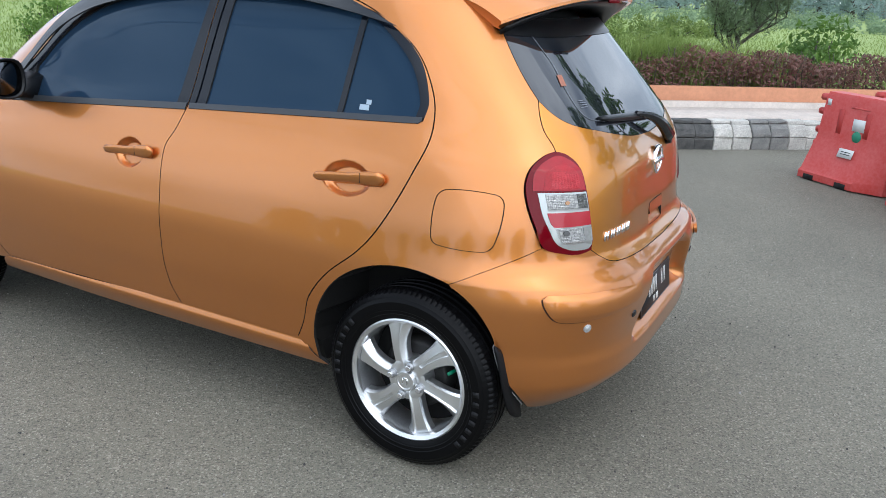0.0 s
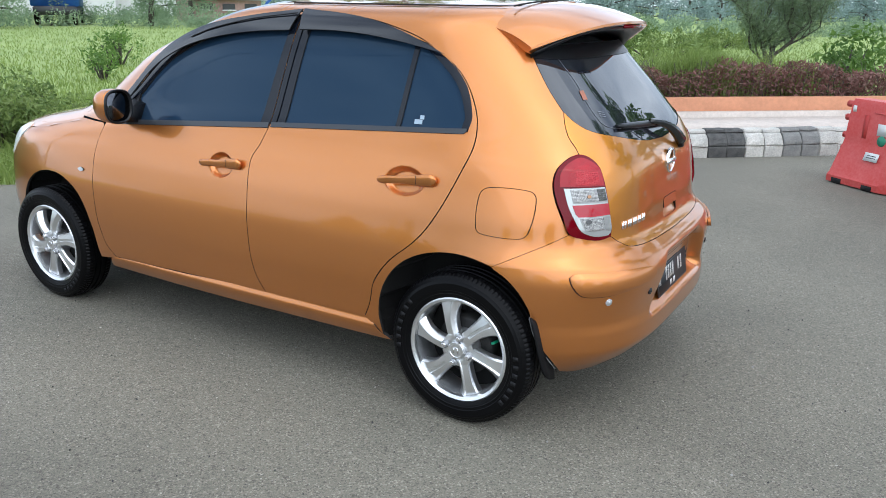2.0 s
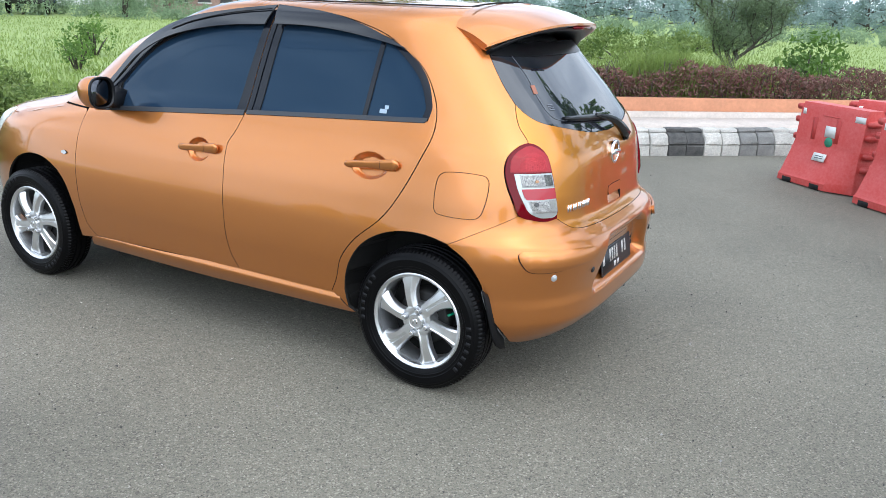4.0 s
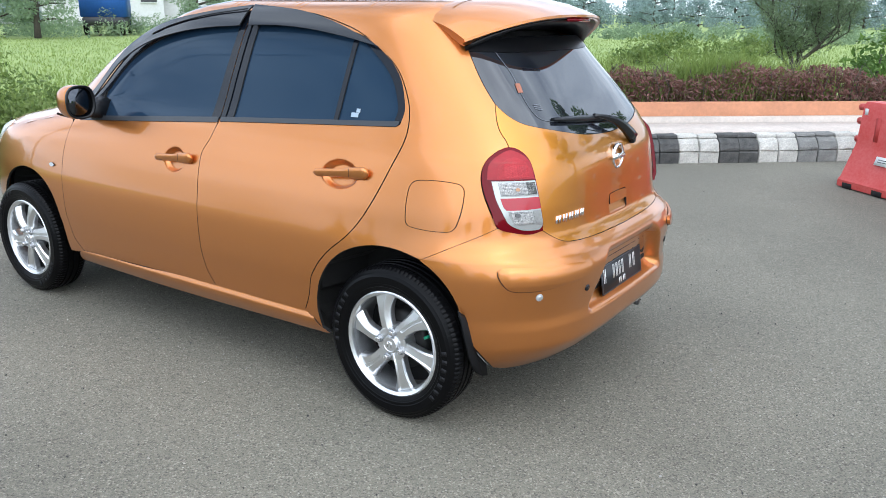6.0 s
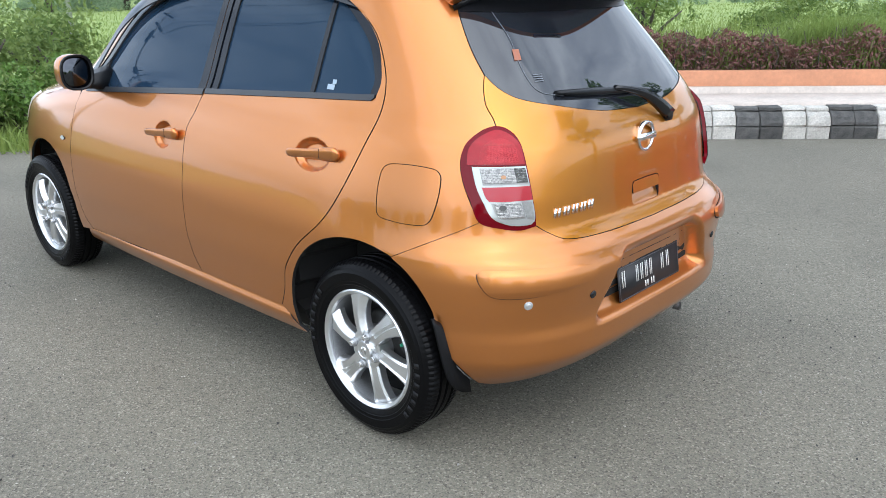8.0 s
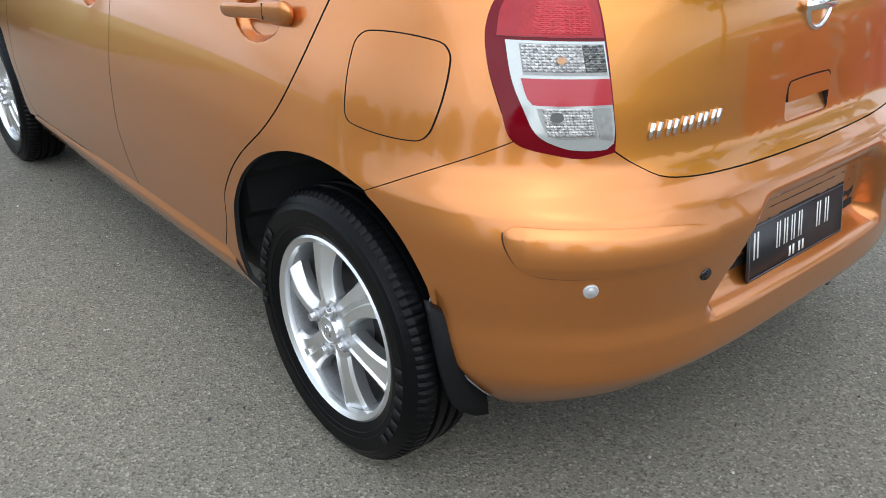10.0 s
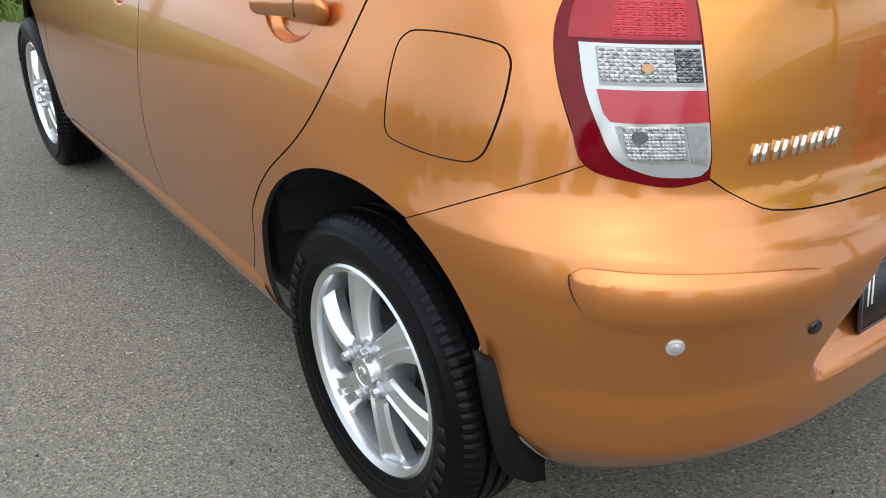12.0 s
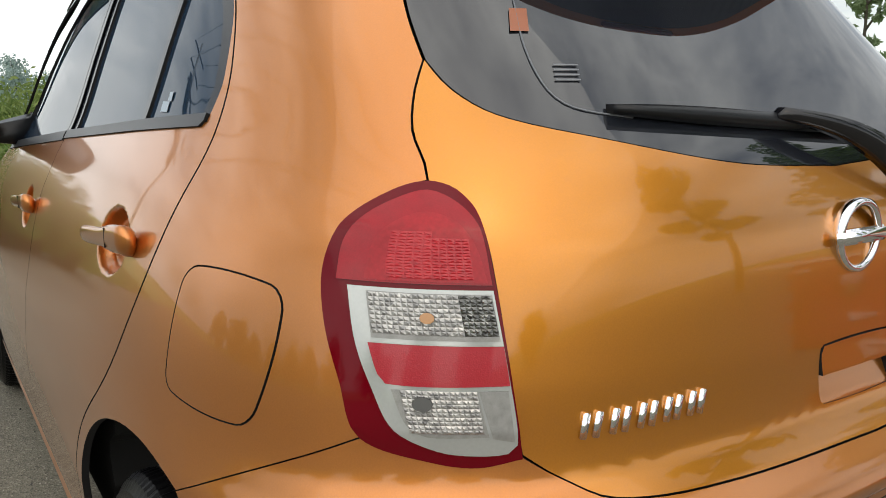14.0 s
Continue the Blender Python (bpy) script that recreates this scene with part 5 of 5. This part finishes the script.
def clumps(r, middles, radii, count, flat=1.0, hollow=0.35):
    """Places inside uneven round clumps."""
    out = []
    for m, q in zip(middles, radii):
        d = r.standard_normal((count, 3))
        d /= np.linalg.norm(d, axis=1, keepdims=True)
        out.append(np.asarray(m) + d * (q * r.uniform(hollow, 1.0, (count, 1)) ** 0.6) * (1, 1, flat))
    return np.concatenate(out)


# hedge
r = np.random.default_rng(11)
n = 38000
u = r.uniform(-4.5, 15, n)
top = 0.83 + 0.05 * np.sin(u * 2.3) + 0.05 * np.sin(u * 5.1 + 1) + 0.03 * np.sin(u * 13)
hz = 0.42 + (top - 0.42) * r.uniform(0, 1, n) ** 0.75
hy = 1.48 + 0.27 * r.uniform(-1, 1, n) * (1 - 0.3 * (hz - 0.42))
hedge = leaves("hedge", np.stack([u, hy, hz], 1), 0.055, HEDGE_LEAF, 12, slim=0.4)
hedge.matrix_world = kerb_m
tagged(hedge, "clipped hedge of maroon leaves in the planter", "hedge", kind="stuff")
bm = bmesh.new()
for k in range(260):
    x, y = r.uniform(-4.5, 15), 1.48 + 0.22 * r.uniform(-1, 1)
    rod([(x, y, 0.40), (x + 0.05 * r.standard_normal(), y + 0.04 * r.standard_normal(), 0.64), (x + 0.09 * r.standard_normal(), y + 0.06 * r.standard_normal(), 0.86 + 0.06 * r.random())], [0.006, 0.005, 0.003], 5, bm)
twigs = part("hedge_twigs", bm, BARK)
twigs.matrix_world = kerb_m
tagged(twigs, "thin bare twigs within the hedge", "twigs", kind="stuff")


def blades(name, base, height, mat, seed, lean=0.35, wide=0.012):
    r = np.random.default_rng(seed)
    b = np.asarray(base, float)
    n = len(b)
    h = height * r.uniform(0.5, 1.3, (n, 1))
    a = r.uniform(0, 2 * math.pi, n)
    side = np.stack([np.cos(a), np.sin(a), 0 * a], 1)
    tilt = np.stack([r.standard_normal(n) * lean, r.standard_normal(n) * lean, np.ones(n)], 1)
    m = b + h * 0.55 * tilt * (0.6, 0.6, 1)
    t = b + h * tilt * (1.3, 1.3, 0.92)
    w = wide * r.uniform(0.6, 1.4, (n, 1))
    v = np.stack([b - side * w, b + side * w, m + side * w * 0.8, t, m - side * w * 0.8], 1).reshape(-1, 3)
    k = np.arange(n)[:, None] * 5
    f = [list(q) for q in np.concatenate([k + [[0, 1, 2, 4]]])] + [list(q) for q in k + [[4, 2, 3]]]
    me = bpy.data.meshes.new(name)
    me.from_pydata(v.tolist(), [], f)
    me.materials.append(mat)
    return new(name, me)


def by_kerb(u, v, z):
    """World places from places along and away from the kerb line."""
    a = radians(KERB_TURN)
    return np.stack([KERB_AT[0] + u * math.cos(a) - v * math.sin(a), KERB_AT[1] + u * math.sin(a) + v * math.cos(a), z + 0 * u], -1)


n = 34000
u, v = r.uniform(-26, -4.3, n), -0.62 + r.gamma(1.4, 1.3, n)
verge = blades("verge_grass", by_kerb(u, v, -0.02), 0.20, GRASS_BLADE, 21, wide=0.008)
tagged(verge, "rough green grass along the road's edge", "grass", kind="stuff")
n = 5000
u, v = r.uniform(-3.6, 1.4, n), r.normal(1.75, 0.13, n)
u = np.where(r.random(n) < 0.5, r.normal(0.0, 0.30, n), u)
tall = blades("tall_grass", by_kerb(u, v, 0.38), 0.58, GRASS_BLADE, 22, lean=0.18, wide=0.007)
tagged(tall, "tall grass growing through the hedge", "grass", kind="stuff")
n = 90000
d, a = 9 + 34 * r.random(n) ** 1.5, radians(-25) + radians(115) * r.random(n)
meadow = blades("meadow_grass", np.stack([-d * np.sin(a), 3 + d * np.cos(a), -0.03 + 0 * d], 1)[(by_kerb(0 * d, 0 * d, 0)[:, 0] * 0 + (d * np.sin(a) * math.sin(radians(KERB_TURN)) + (d * np.cos(a) - 3.35) * math.cos(radians(KERB_TURN)))) > 2.2], 0.09, GRASS_BLADE, 23, wide=0.009)
tagged(meadow, "green meadow grass behind the road", "grass", kind="stuff")


def at(bearing, far, z=0.0):
    """A place seen from the start of the walk: degrees to the left of +y, and metres."""
    return np.array([1.2 - far * math.sin(radians(bearing)), -3.2 + far * math.cos(radians(bearing)), z])


def bush(bearing, far, wide, high, mat, seed, count=900, size=0.12, label="rounded green bush in the meadow"):
    r = np.random.default_rng(seed)
    base = at(bearing, far)
    thing = tagged(new("bush"), label, "bush")
    thing.location = base
    low = wide > 2 * high
    k = 40 if low else 9
    mid = np.stack([r.uniform(-0.5, 0.5, k) * wide, r.uniform(-0.5, 0.5, k) * wide, high * (r.uniform(0.08, 0.66, k) if low else r.uniform(0.25, 0.72, k))], 1)
    if low:
        mid[:, 2] *= np.sqrt(np.clip(1.1 - (mid[:, 0] ** 2 + mid[:, 1] ** 2) / (0.55 * wide) ** 2, 0.15, 1))
    leaves("foliage", clumps(r, mid, high * r.uniform(0.22, 0.36, k), count // k), size, mat, seed + 1, parent=thing)
    bm = bmesh.new()
    for m in (mid[:9] if far < 40 else mid[:1] * 0.3):
        rod([(0.1 * m[0], 0.1 * m[1], -0.1), tuple(m * (0.6, 0.6, 0.55)), tuple(m)], [0.03 * high, 0.02 * high, 0.008 * high], 5, bm)
    part("branchwork", bm, BARK, thing)
    return thing


def tree(bearing, far, high, crown, mat, seed, count=2600, size=0.3, trunk=0.12, start=0.25, flat=0.8, place=None, label="leafy green tree beyond the meadow", droop=0.2):
    r = np.random.default_rng(seed)
    thing = tagged(new("tree"), label, "tree")
    thing.location = at(bearing, far) if place is None else place
    bm = bmesh.new()
    bow = [(0.04 * high * math.sin(3 * q + seed), 0.03 * high * math.cos(2 * q + seed), high * 0.9 * q) for q in np.linspace(0, 1, 7)]
    rod(bow, [trunk * (1 - 0.85 * q) for q in np.linspace(0, 1, 7)], 8, bm)
    mids, rad = [], []
    for k in range(13):
        q = start + (0.97 - start) * k / 12
        a = 2.4 * k + r.uniform(0, 0.7)
        reach = crown * math.sin(min(1, (1.06 - q) / (1 - start)) * math.pi * 0.62) * r.uniform(0.5, 1.0)
        i = min(5, int(q * 6))
        o = Vector(bow[i]).lerp(Vector(bow[i + 1]), q * 6 - i) if q < 1 else Vector(bow[6])
        e = o + Vector((reach * math.cos(a), reach * math.sin(a), 0.12 * high * r.uniform(0.2, 1)))
        rod([tuple(o), tuple(o.lerp(e, 0.5) + Vector((0, 0, 0.02 * high))), tuple(e)], [trunk * 0.4, trunk * 0.25, trunk * 0.08], 5, bm)
        mids += [tuple(e), tuple(o.lerp(e, 0.6))]
        rad += [crown * r.uniform(0.25, 0.42), crown * r.uniform(0.2, 0.34)]
    part("trunk", bm, BARK, thing)
    leaves("crown", clumps(r, mids, rad, count // len(mids), flat), size, mat, seed + 1, droop=droop, parent=thing)
    return thing


def needle_tree(place, high, seed):
    """A crooked, feathery tree with forking bare limbs and thin drooping needles."""
    r = np.random.default_rng(seed)
    thing = tagged(new("needle_tree"), "crooked feathery tree with thin dark needles behind the hedge", "tree")
    thing.location = place
    bm, tips = bmesh.new(), []

    def limb(p, way, length, thick, level):
        pts, q, w = [p], Vector(p), Vector(way).normalized()
        for _ in range(4):
            w = (w + Vector((r.normal(0, 0.22), r.normal(0, 0.22), r.normal(0.05, 0.12)))).normalized()
            q = q + w * length / 4
            pts.append(tuple(q))
        rod(pts, [thick * (1 - 0.14 * k) for k in range(5)], 6 if level < 2 else 4, bm)
        if level >= 2:
            tips.extend(pts[1:])
        if level < 4:
            for k in range(3 if level else 5):
                turn = Vector((r.normal(0, 1), r.normal(0, 1), r.uniform(-0.1, 0.9)))
                start = pts[2 + (k % 3)]
                limb(start, w * 0.75 + turn.normalized() * 0.75, length * r.uniform(0.55, 0.8), thick * 0.52, level + 1)

    limb((0, 0, -0.1), (-0.45, -0.1, 0.9), high * 0.34, 0.075, 0)
    part("trunk", bm, BARK, thing)
    t = np.array(tips)
    c = np.repeat(t, 17, 0) + r.normal(0, 0.075, (len(t) * 17, 3))
    leaves("needles", c, 0.085, LEAF_NEEDLE, seed + 1, droop=0.3, slim=0.06, parent=thing)
    return thing


needle_tree(tuple(at(7.2, 13.4, 0.0)), 3.5, 31)
bush(4.5, 13.8, 1.0, 1.35, LEAF, 33, 1400, 0.11, "leafy green bush beside the feathery tree")
bush(16.5, 26, 3.6, 1.2, LEAF_PALE, 35, 4400, 0.13, "pale green thicket in the meadow")
bush(12.5, 34, 2.6, 0.9, LEAF_PALE, 36, 3000, 0.13, "pale green thicket in the meadow")
bush(52.5, 21, 0.9, 1.0, LEAF, 37, 900, 0.09)
bush(53.5, 17, 0.5, 0.7, LEAF, 38, 400, 0.08)
for k in range(14):
    b = 50 + 2.7 * k + r.uniform(-1, 1)
    bush(b, 8.6 + 0.55 * r.random() + max(0, 62 - b) * 0.13, 0.9, 0.40 + 0.022 * (b - 50) + 0.2 * r.random(), LEAF if k % 4 == 1 else LEAF_PALE, 50 + 3 * k, 2000, 0.065, "dense leafy shrub on the verge")
for k in range(7):
    bush(62 + 3.4 * k, 10.5 + 0.5 * r.random(), 1.5, 1.25 + 0.25 * r.random(), LEAF_PALE, 120 + 3 * k, 2800, 0.075, "tall dense shrub on the verge")
for k in range(24):
    b = -14 + 4.2 * k + r.uniform(-1, 1)
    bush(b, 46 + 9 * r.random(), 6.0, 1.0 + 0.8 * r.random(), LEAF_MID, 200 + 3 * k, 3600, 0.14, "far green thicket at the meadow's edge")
for k in range(84):
    b = -18 + 1.28 * k + r.uniform(-1, 1)
    high = (2.6 + 2.0 * r.random()) * (1.25 if b > 45 else 1.0)
    tree(b, 78 + 40 * r.random(), high, 2.2 + 1.2 * r.random(), LEAF_FAR, 400 + 3 * k, 1900, 0.34, 0.2, 0.08, label="tree with haze-tinted leaves in the far line of woods")
for b, d, h in ((50.5, 50, 6.0), (47.8, 58, 6.0), (59.8, 46, 5.5), (62.5, 48, 6.5), (67, 46, 6), (72, 44, 6.5)):
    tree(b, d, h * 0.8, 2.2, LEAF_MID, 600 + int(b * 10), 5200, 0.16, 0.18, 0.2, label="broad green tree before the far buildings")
tree(32.8, 15, 4.6, 1.0, LEAF, 700, 700, 0.30, 0.07, 0.36, label="young tree with large drooping leaves", droop=1.2)
tree(27.3, 22, 4.4, 0.55, LEAF_NEEDLE, 703, 1200, 0.16, 0.08, 0.42, label="slim dark conifer behind the car")
bush(26.6, 21, 1.3, 2.0, LEAF_PALE, 706, 900, 0.15, "yellow-green bush beside the conifer")
tree(0, 0, 13.0, 2.6, LEAF, 709, 5200, 0.34, 0.20, 0.3, place=(9.5, 9.0, 0), label="tall leafy tree across the road")
tree(0, 0, 9.0, 2.2, LEAF, 712, 4200, 0.32, 0.18, 0.3, place=(5.0, 12.8, 0), label="tall leafy tree across the road")
for k in range(12):
    tree(0, 0, 3.0 + 1.2 * r.random(), 3.2, LEAF, 720 + 3 * k, 1500, 0.5, 0.22, 0.2, place=(-34 + 5.6 * k + r.uniform(-1, 1), -44 + 0.55 * k * k * 0.6 - 3 * r.random(), 0), label="leafy tree on the far side of the road")


# ---- far buildings, poles ----
def building(bearing, far, size, mat, roof_mat, windows, label, roof_rise=0.8, turn=0):
    w, d, h = size
    thing = tagged(new("building"), label, "building")
    thing.matrix_world = Matrix.Translation(at(bearing, far)) @ pose(0, 0, 0, 0, 0, bearing + turn)
    part("wall", box((w, d, h), (0, 0, h / 2)), mat, thing, smooth=False)
    part("roof", loft([[(x, -d / 2 - 0.4, h), (x, 0, h + roof_rise), (x, d / 2 + 0.4, h), (x, d / 2 + 0.4, h - 0.15), (x, 0, h + roof_rise - 0.15), (x, -d / 2 - 0.4, h - 0.15)] for x in (-w / 2 - 0.4, w / 2 + 0.4)]), roof_mat, thing, smooth=False)
    for k in range(windows):
        x = -w / 2 + w * (k + 0.5) / windows
        win = part("window", box((w / windows * 0.55, 0.10, h * 0.26), (x, -d / 2 - 0.02, h * 0.62)), DARK_METAL, thing, smooth=False)
        part("sill", box((w / windows * 0.62, 0.16, 0.08), (x, -d / 2 - 0.05, h * 0.48)), WALL_WHITE, win, smooth=False)
    return thing


building(46.2, 62, (4.8, 4, 1.6), WALL_PINK, ROOF_GREY, 3, "low weathered pink brick shed with a grey roof", 0.5, 20)
building(50.5, 84, (12, 8, 4.6), WALL_WHITE, ROOF_GREY, 5, "long white building with a sloping grey roof", 1.6, -14)
building(56.5, 82, (10, 7, 4.2), WALL_WHITE, ROOF_GREY, 4, "white house behind the trees", 1.2, 8)
building(61.5, 90, (12, 7, 4.5), WALL_WHITE, ROOF_GREY, 5, "white house behind the trees", 1.2, -8)
building(-1.5, 120, (12, 8, 4.2), WALL_PINK, ROOF_GREY, 4, "far pale house among the trees", 2.0, 10)
truck = tagged(new("truck"), "blue box lorry parked before the far buildings", "truck")
truck.matrix_world = Matrix.Translation(at(55.9, 52)) @ pose(0, 0, 0, 0, 0, 56 + 84)
part("cargo_box", box((3.6, 2.4, 2.3), (0, 0, 2.15), 0.04), BLUE, truck, "blue tarpaulin box")
part("chassis", box((4.4, 2.1, 0.45), (0, 0, 0.78), 0.05), DARK_METAL, truck)
part("cab", box((1.5, 2.1, 1.7), (2.55, 0, 1.35), 0.08), BLUE, truck)
for x in (-1.5, 2.6):
    for y in (-0.95, 0.95):
        wl = lathe([(0.05, -0.12), (0.42, -0.12), (0.46, 0), (0.42, 0.12), (0.05, 0.12)], 20)
        bmesh.ops.translate(wl, vec=(x, y, 0.45), verts=wl.verts)
        part("wheel", wl, RUBBER, truck)


def post(bearing, far, high, radius, label, mat=POLE_GREY, name="lamp_post"):
    p = at(bearing, far)
    thing = tagged(new(name), label, "post")
    thing.location = p
    part("pole", rod([(0, 0, -0.1), (0, 0, high * 0.5), (0, 0, high)], [radius, radius * 0.9, radius * 0.7], 14), mat, thing)
    part("base_plate", box((radius * 4, radius * 4, 0.04), (0, 0, 0.0), 0.01), mat, thing)
    return thing


post(40.5, 12.5, 7.0, 0.125, "thick grey lamp post on the verge")
post(64.6, 24, 6.5, 0.07, "slim grey lamp post in the meadow")
ringed = tagged(new("ring_sculpture"), "dark ring-shaped wheel structure behind the car", "sculpture")
ringed.matrix_world = Matrix.Translation(at(38.6, 24, 1.20)) @ pose(0, 0, 0, 0, 0, 38)
part("ring", lathe([(0.80, -0.12), (0.96, -0.12), (0.96, 0.12), (0.80, 0.12), (0.80, -0.12)], 64), DARK_METAL, ringed, smooth=False)
for k in range(40):
    a = 2 * math.pi * k / 40
    part("tooth", box((0.10, 0.10, 0.035), (0.76 * math.cos(a), 0, 0.76 * math.sin(a)), 0, pose(0, 0, 0, 0, -math.degrees(a), 0)), DARK_METAL, ringed, smooth=False)
part("stand", box((0.3, 0.3, 1.3), (0, 0, -1.3), 0.03), DARK_METAL, ringed)
ringed = tagged(new("ring_sculpture"), "thin blue ring-shaped wheel structure behind the car", "sculpture")
ringed.matrix_world = Matrix.Translation(at(41.4, 26, 0.85)) @ pose(0, 0, 0, 0, 0, 41)
part("ring", lathe([(0.84, -0.06), (0.92, -0.06), (0.92, 0.06), (0.84, 0.06), (0.84, -0.06)], 64), BLUE, ringed, smooth=False)
part("stand", box((0.2, 0.2, 0.9), (0, 0, -0.9), 0.03), BLUE, ringed)

# utility pole and wires across the road
mast = tagged(new("utility_pole"), "concrete utility pole with cross arms and wires", "pole")
mast.location = (-25.0, -9.4, 0)
part("pole", rod([(0, 0, -0.2), (0, 0, 9.5)], [0.17, 0.11], 12), POLE_GREY, mast)
for z, w in ((9.0, 1.1), (8.2, 0.9), (7.6, 0.6)):
    part("cross_arm", box((0.10, 2 * w, 0.10), (0, 0, z), 0.01), DARK_METAL, mast)
part("transformer", lathe([(0.01, -0.4), (0.26, -0.4), (0.28, 0), (0.26, 0.4), (0.01, 0.4)], 16), DARK_METAL, mast).matrix_local = pose(0.3, 0.3, 7.4, 90, 0, 0)
for k, (y, z) in enumerate(((-1.0, 9.1), (0.0, 9.1), (1.0, 9.1), (-0.8, 8.3), (0.8, 8.3), (0.4, 7.2))):
    pts = []
    for q in np.linspace(0, 1, 21):
        pts.append((55 * q, y + 6 * q, z - 0.9 * (1 - (2 * abs(q) % 1 * 2 - 1) ** 2)))
    part("wire", rod(pts, 0.011, 4), DARK_METAL, mast)


# ---- traffic barriers ----
STICK_WHITE = material("white_label", (0.60, 0.62, 0.60), rough=0.6)
STICK_GREEN = material("green_label", (0.03, 0.22, 0.13), rough=0.6)


def barrier(m):
    thing = tagged(new("traffic_barrier"), "faded red plastic water-filled traffic barrier", "barrier", "row of red traffic barriers")
    prof = [(-0.23, 0.0), (-0.23, 0.06), (-0.205, 0.09), (-0.115, 0.36), (-0.105, 0.40), (-0.095, 0.74), (-0.075, 0.78), (0.075, 0.78), (0.095, 0.74), (0.105, 0.40), (0.115, 0.36), (0.205, 0.09), (0.23, 0.06), (0.23, 0.0)]
    ends = [(-0.40, 0.23), (-0.38, 0.23), (0.0, 0.23), (0.17, 0.23), (0.36, 0.12), (0.385, 0.115)]     # the foot is cut off at a slant towards one end
    rows = [[(x * (1 - 0.10 * max(0, z - 0.05) / 0.75 if x < -0.3 else 1), max(-deep, min(deep, y)), 0.012 + z * 0.95) for y, z in prof] for x, deep in ends]
    sharp(part("shell", loft(rows), BARRIER_RED, thing), 30)
    for x in (-0.28, 0.06):
        for y in (-1, 1):
            # dark block set on the foot paints the shade inside a fork pocket
            part("fork_pocket", box((0.12, 0.02, 0.055), (x, y * 0.225, 0.03), 0.006), LINER, thing, "dark block painted as fork pocket shade")
            # darker red block on the face paints a groove's shade
            part("panel_groove", box((0.060, 0.012, 0.26), (x * 0.8 + 0.05, y * 0.098, 0.50), 0.005), material("shaded_red_plastic", (0.36, 0.025, 0.02), rough=0.55) if "shaded_red_plastic" not in bpy.data.materials else bpy.data.materials["shaded_red_plastic"], thing, "darker red block painted as groove shade")
    for x, zz in ((-1, (0.30, 0.42, 0.58, 0.70)), (1, (0.24, 0.36, 0.52, 0.64))):
        for z in zz:
            part("hinge_lug", box((0.13, 0.16, 0.055), (x * 0.385, 0, z), 0.01), BARRIER_RED, thing)
    part("top_rib", box((0.20, 0.03, 0.016), (0, -0.088, 0.655), 0.006), BARRIER_RED, thing)
    for x, w in ((-0.325, 0.04), (0.32, 0.11)):
        part("reflective_patch", box((w, 0.003, 0.055), (x, -0.097, 0.668), 0.001), STICK_WHITE, thing, "white reflective patch")
    part("label", box((0.12, 0.003, 0.10), (0.02, -0.1045, 0.52), 0.001), STICK_WHITE, thing, "white sticker")
    lab = lathe([(0.001, -0.002), (0.045, -0.002), (0.046, 0.002)], 24)
    bmesh.ops.translate(lab, vec=(0.02, -0.106, 0.425), verts=lab.verts)
    part("round_label", lab, STICK_GREEN, thing, "round green sticker")
    part("lower_label", box((0.15, 0.003, 0.075), (-0.01, -0.158, 0.285), 0.001, pose(0, 0, 0, -18.5, 0, 0)), STICK_WHITE, thing, "white sticker with plain bars")
    for z in (0.0, 0.018):
        part("label_bar", box((0.10, 0.003, 0.009), (-0.01, -0.161 + z * 0.33, 0.278 + z), 0.001, pose(0, 0, 0, -18.5, 0, 0)), DARK_METAL, thing)
    thing.matrix_world = m
    return thing


BAR_TURN = -40.0
one = barrier(pose(1.084, 4.759, 0, 0, 0, BAR_TURN))
copy_thing(one, pose(1.775, 4.03, 0, 0, 0, BAR_TURN - 4))
copy_thing(one, pose(1.55, 5.50, 0, 0, 0, BAR_TURN + 22))
copy_thing(one, pose(2.46, 3.36, 0, 0, 0, BAR_TURN - 2))

# small stones and leaves on the asphalt
r = np.random.default_rng(77)
c = np.stack([r.uniform(-7, 5, 700), r.uniform(-5, 4.5, 700), np.full(700, 0.004)], 1)
litter = leaves("grit", c, 0.010, material("pale_grit", (0.34, 0.33, 0.31), rough=0.9, vary=0.4, scale=3), 78, slim=0.8)
more = np.stack([r.uniform(-3, 4, 1500), r.uniform(-4.2, 2.5, 1500), np.full(1500, 0.003)], 1)
dark_grit = leaves("dark_grit", more, 0.008, material("dark_grit", (0.045, 0.044, 0.042), rough=0.9), 79, slim=0.9)
tagged(dark_grit, "dark stone chips lying on the asphalt", "grit", kind="stuff")
tagged(litter, "pale grit scattered on the asphalt", "grit", kind="stuff")
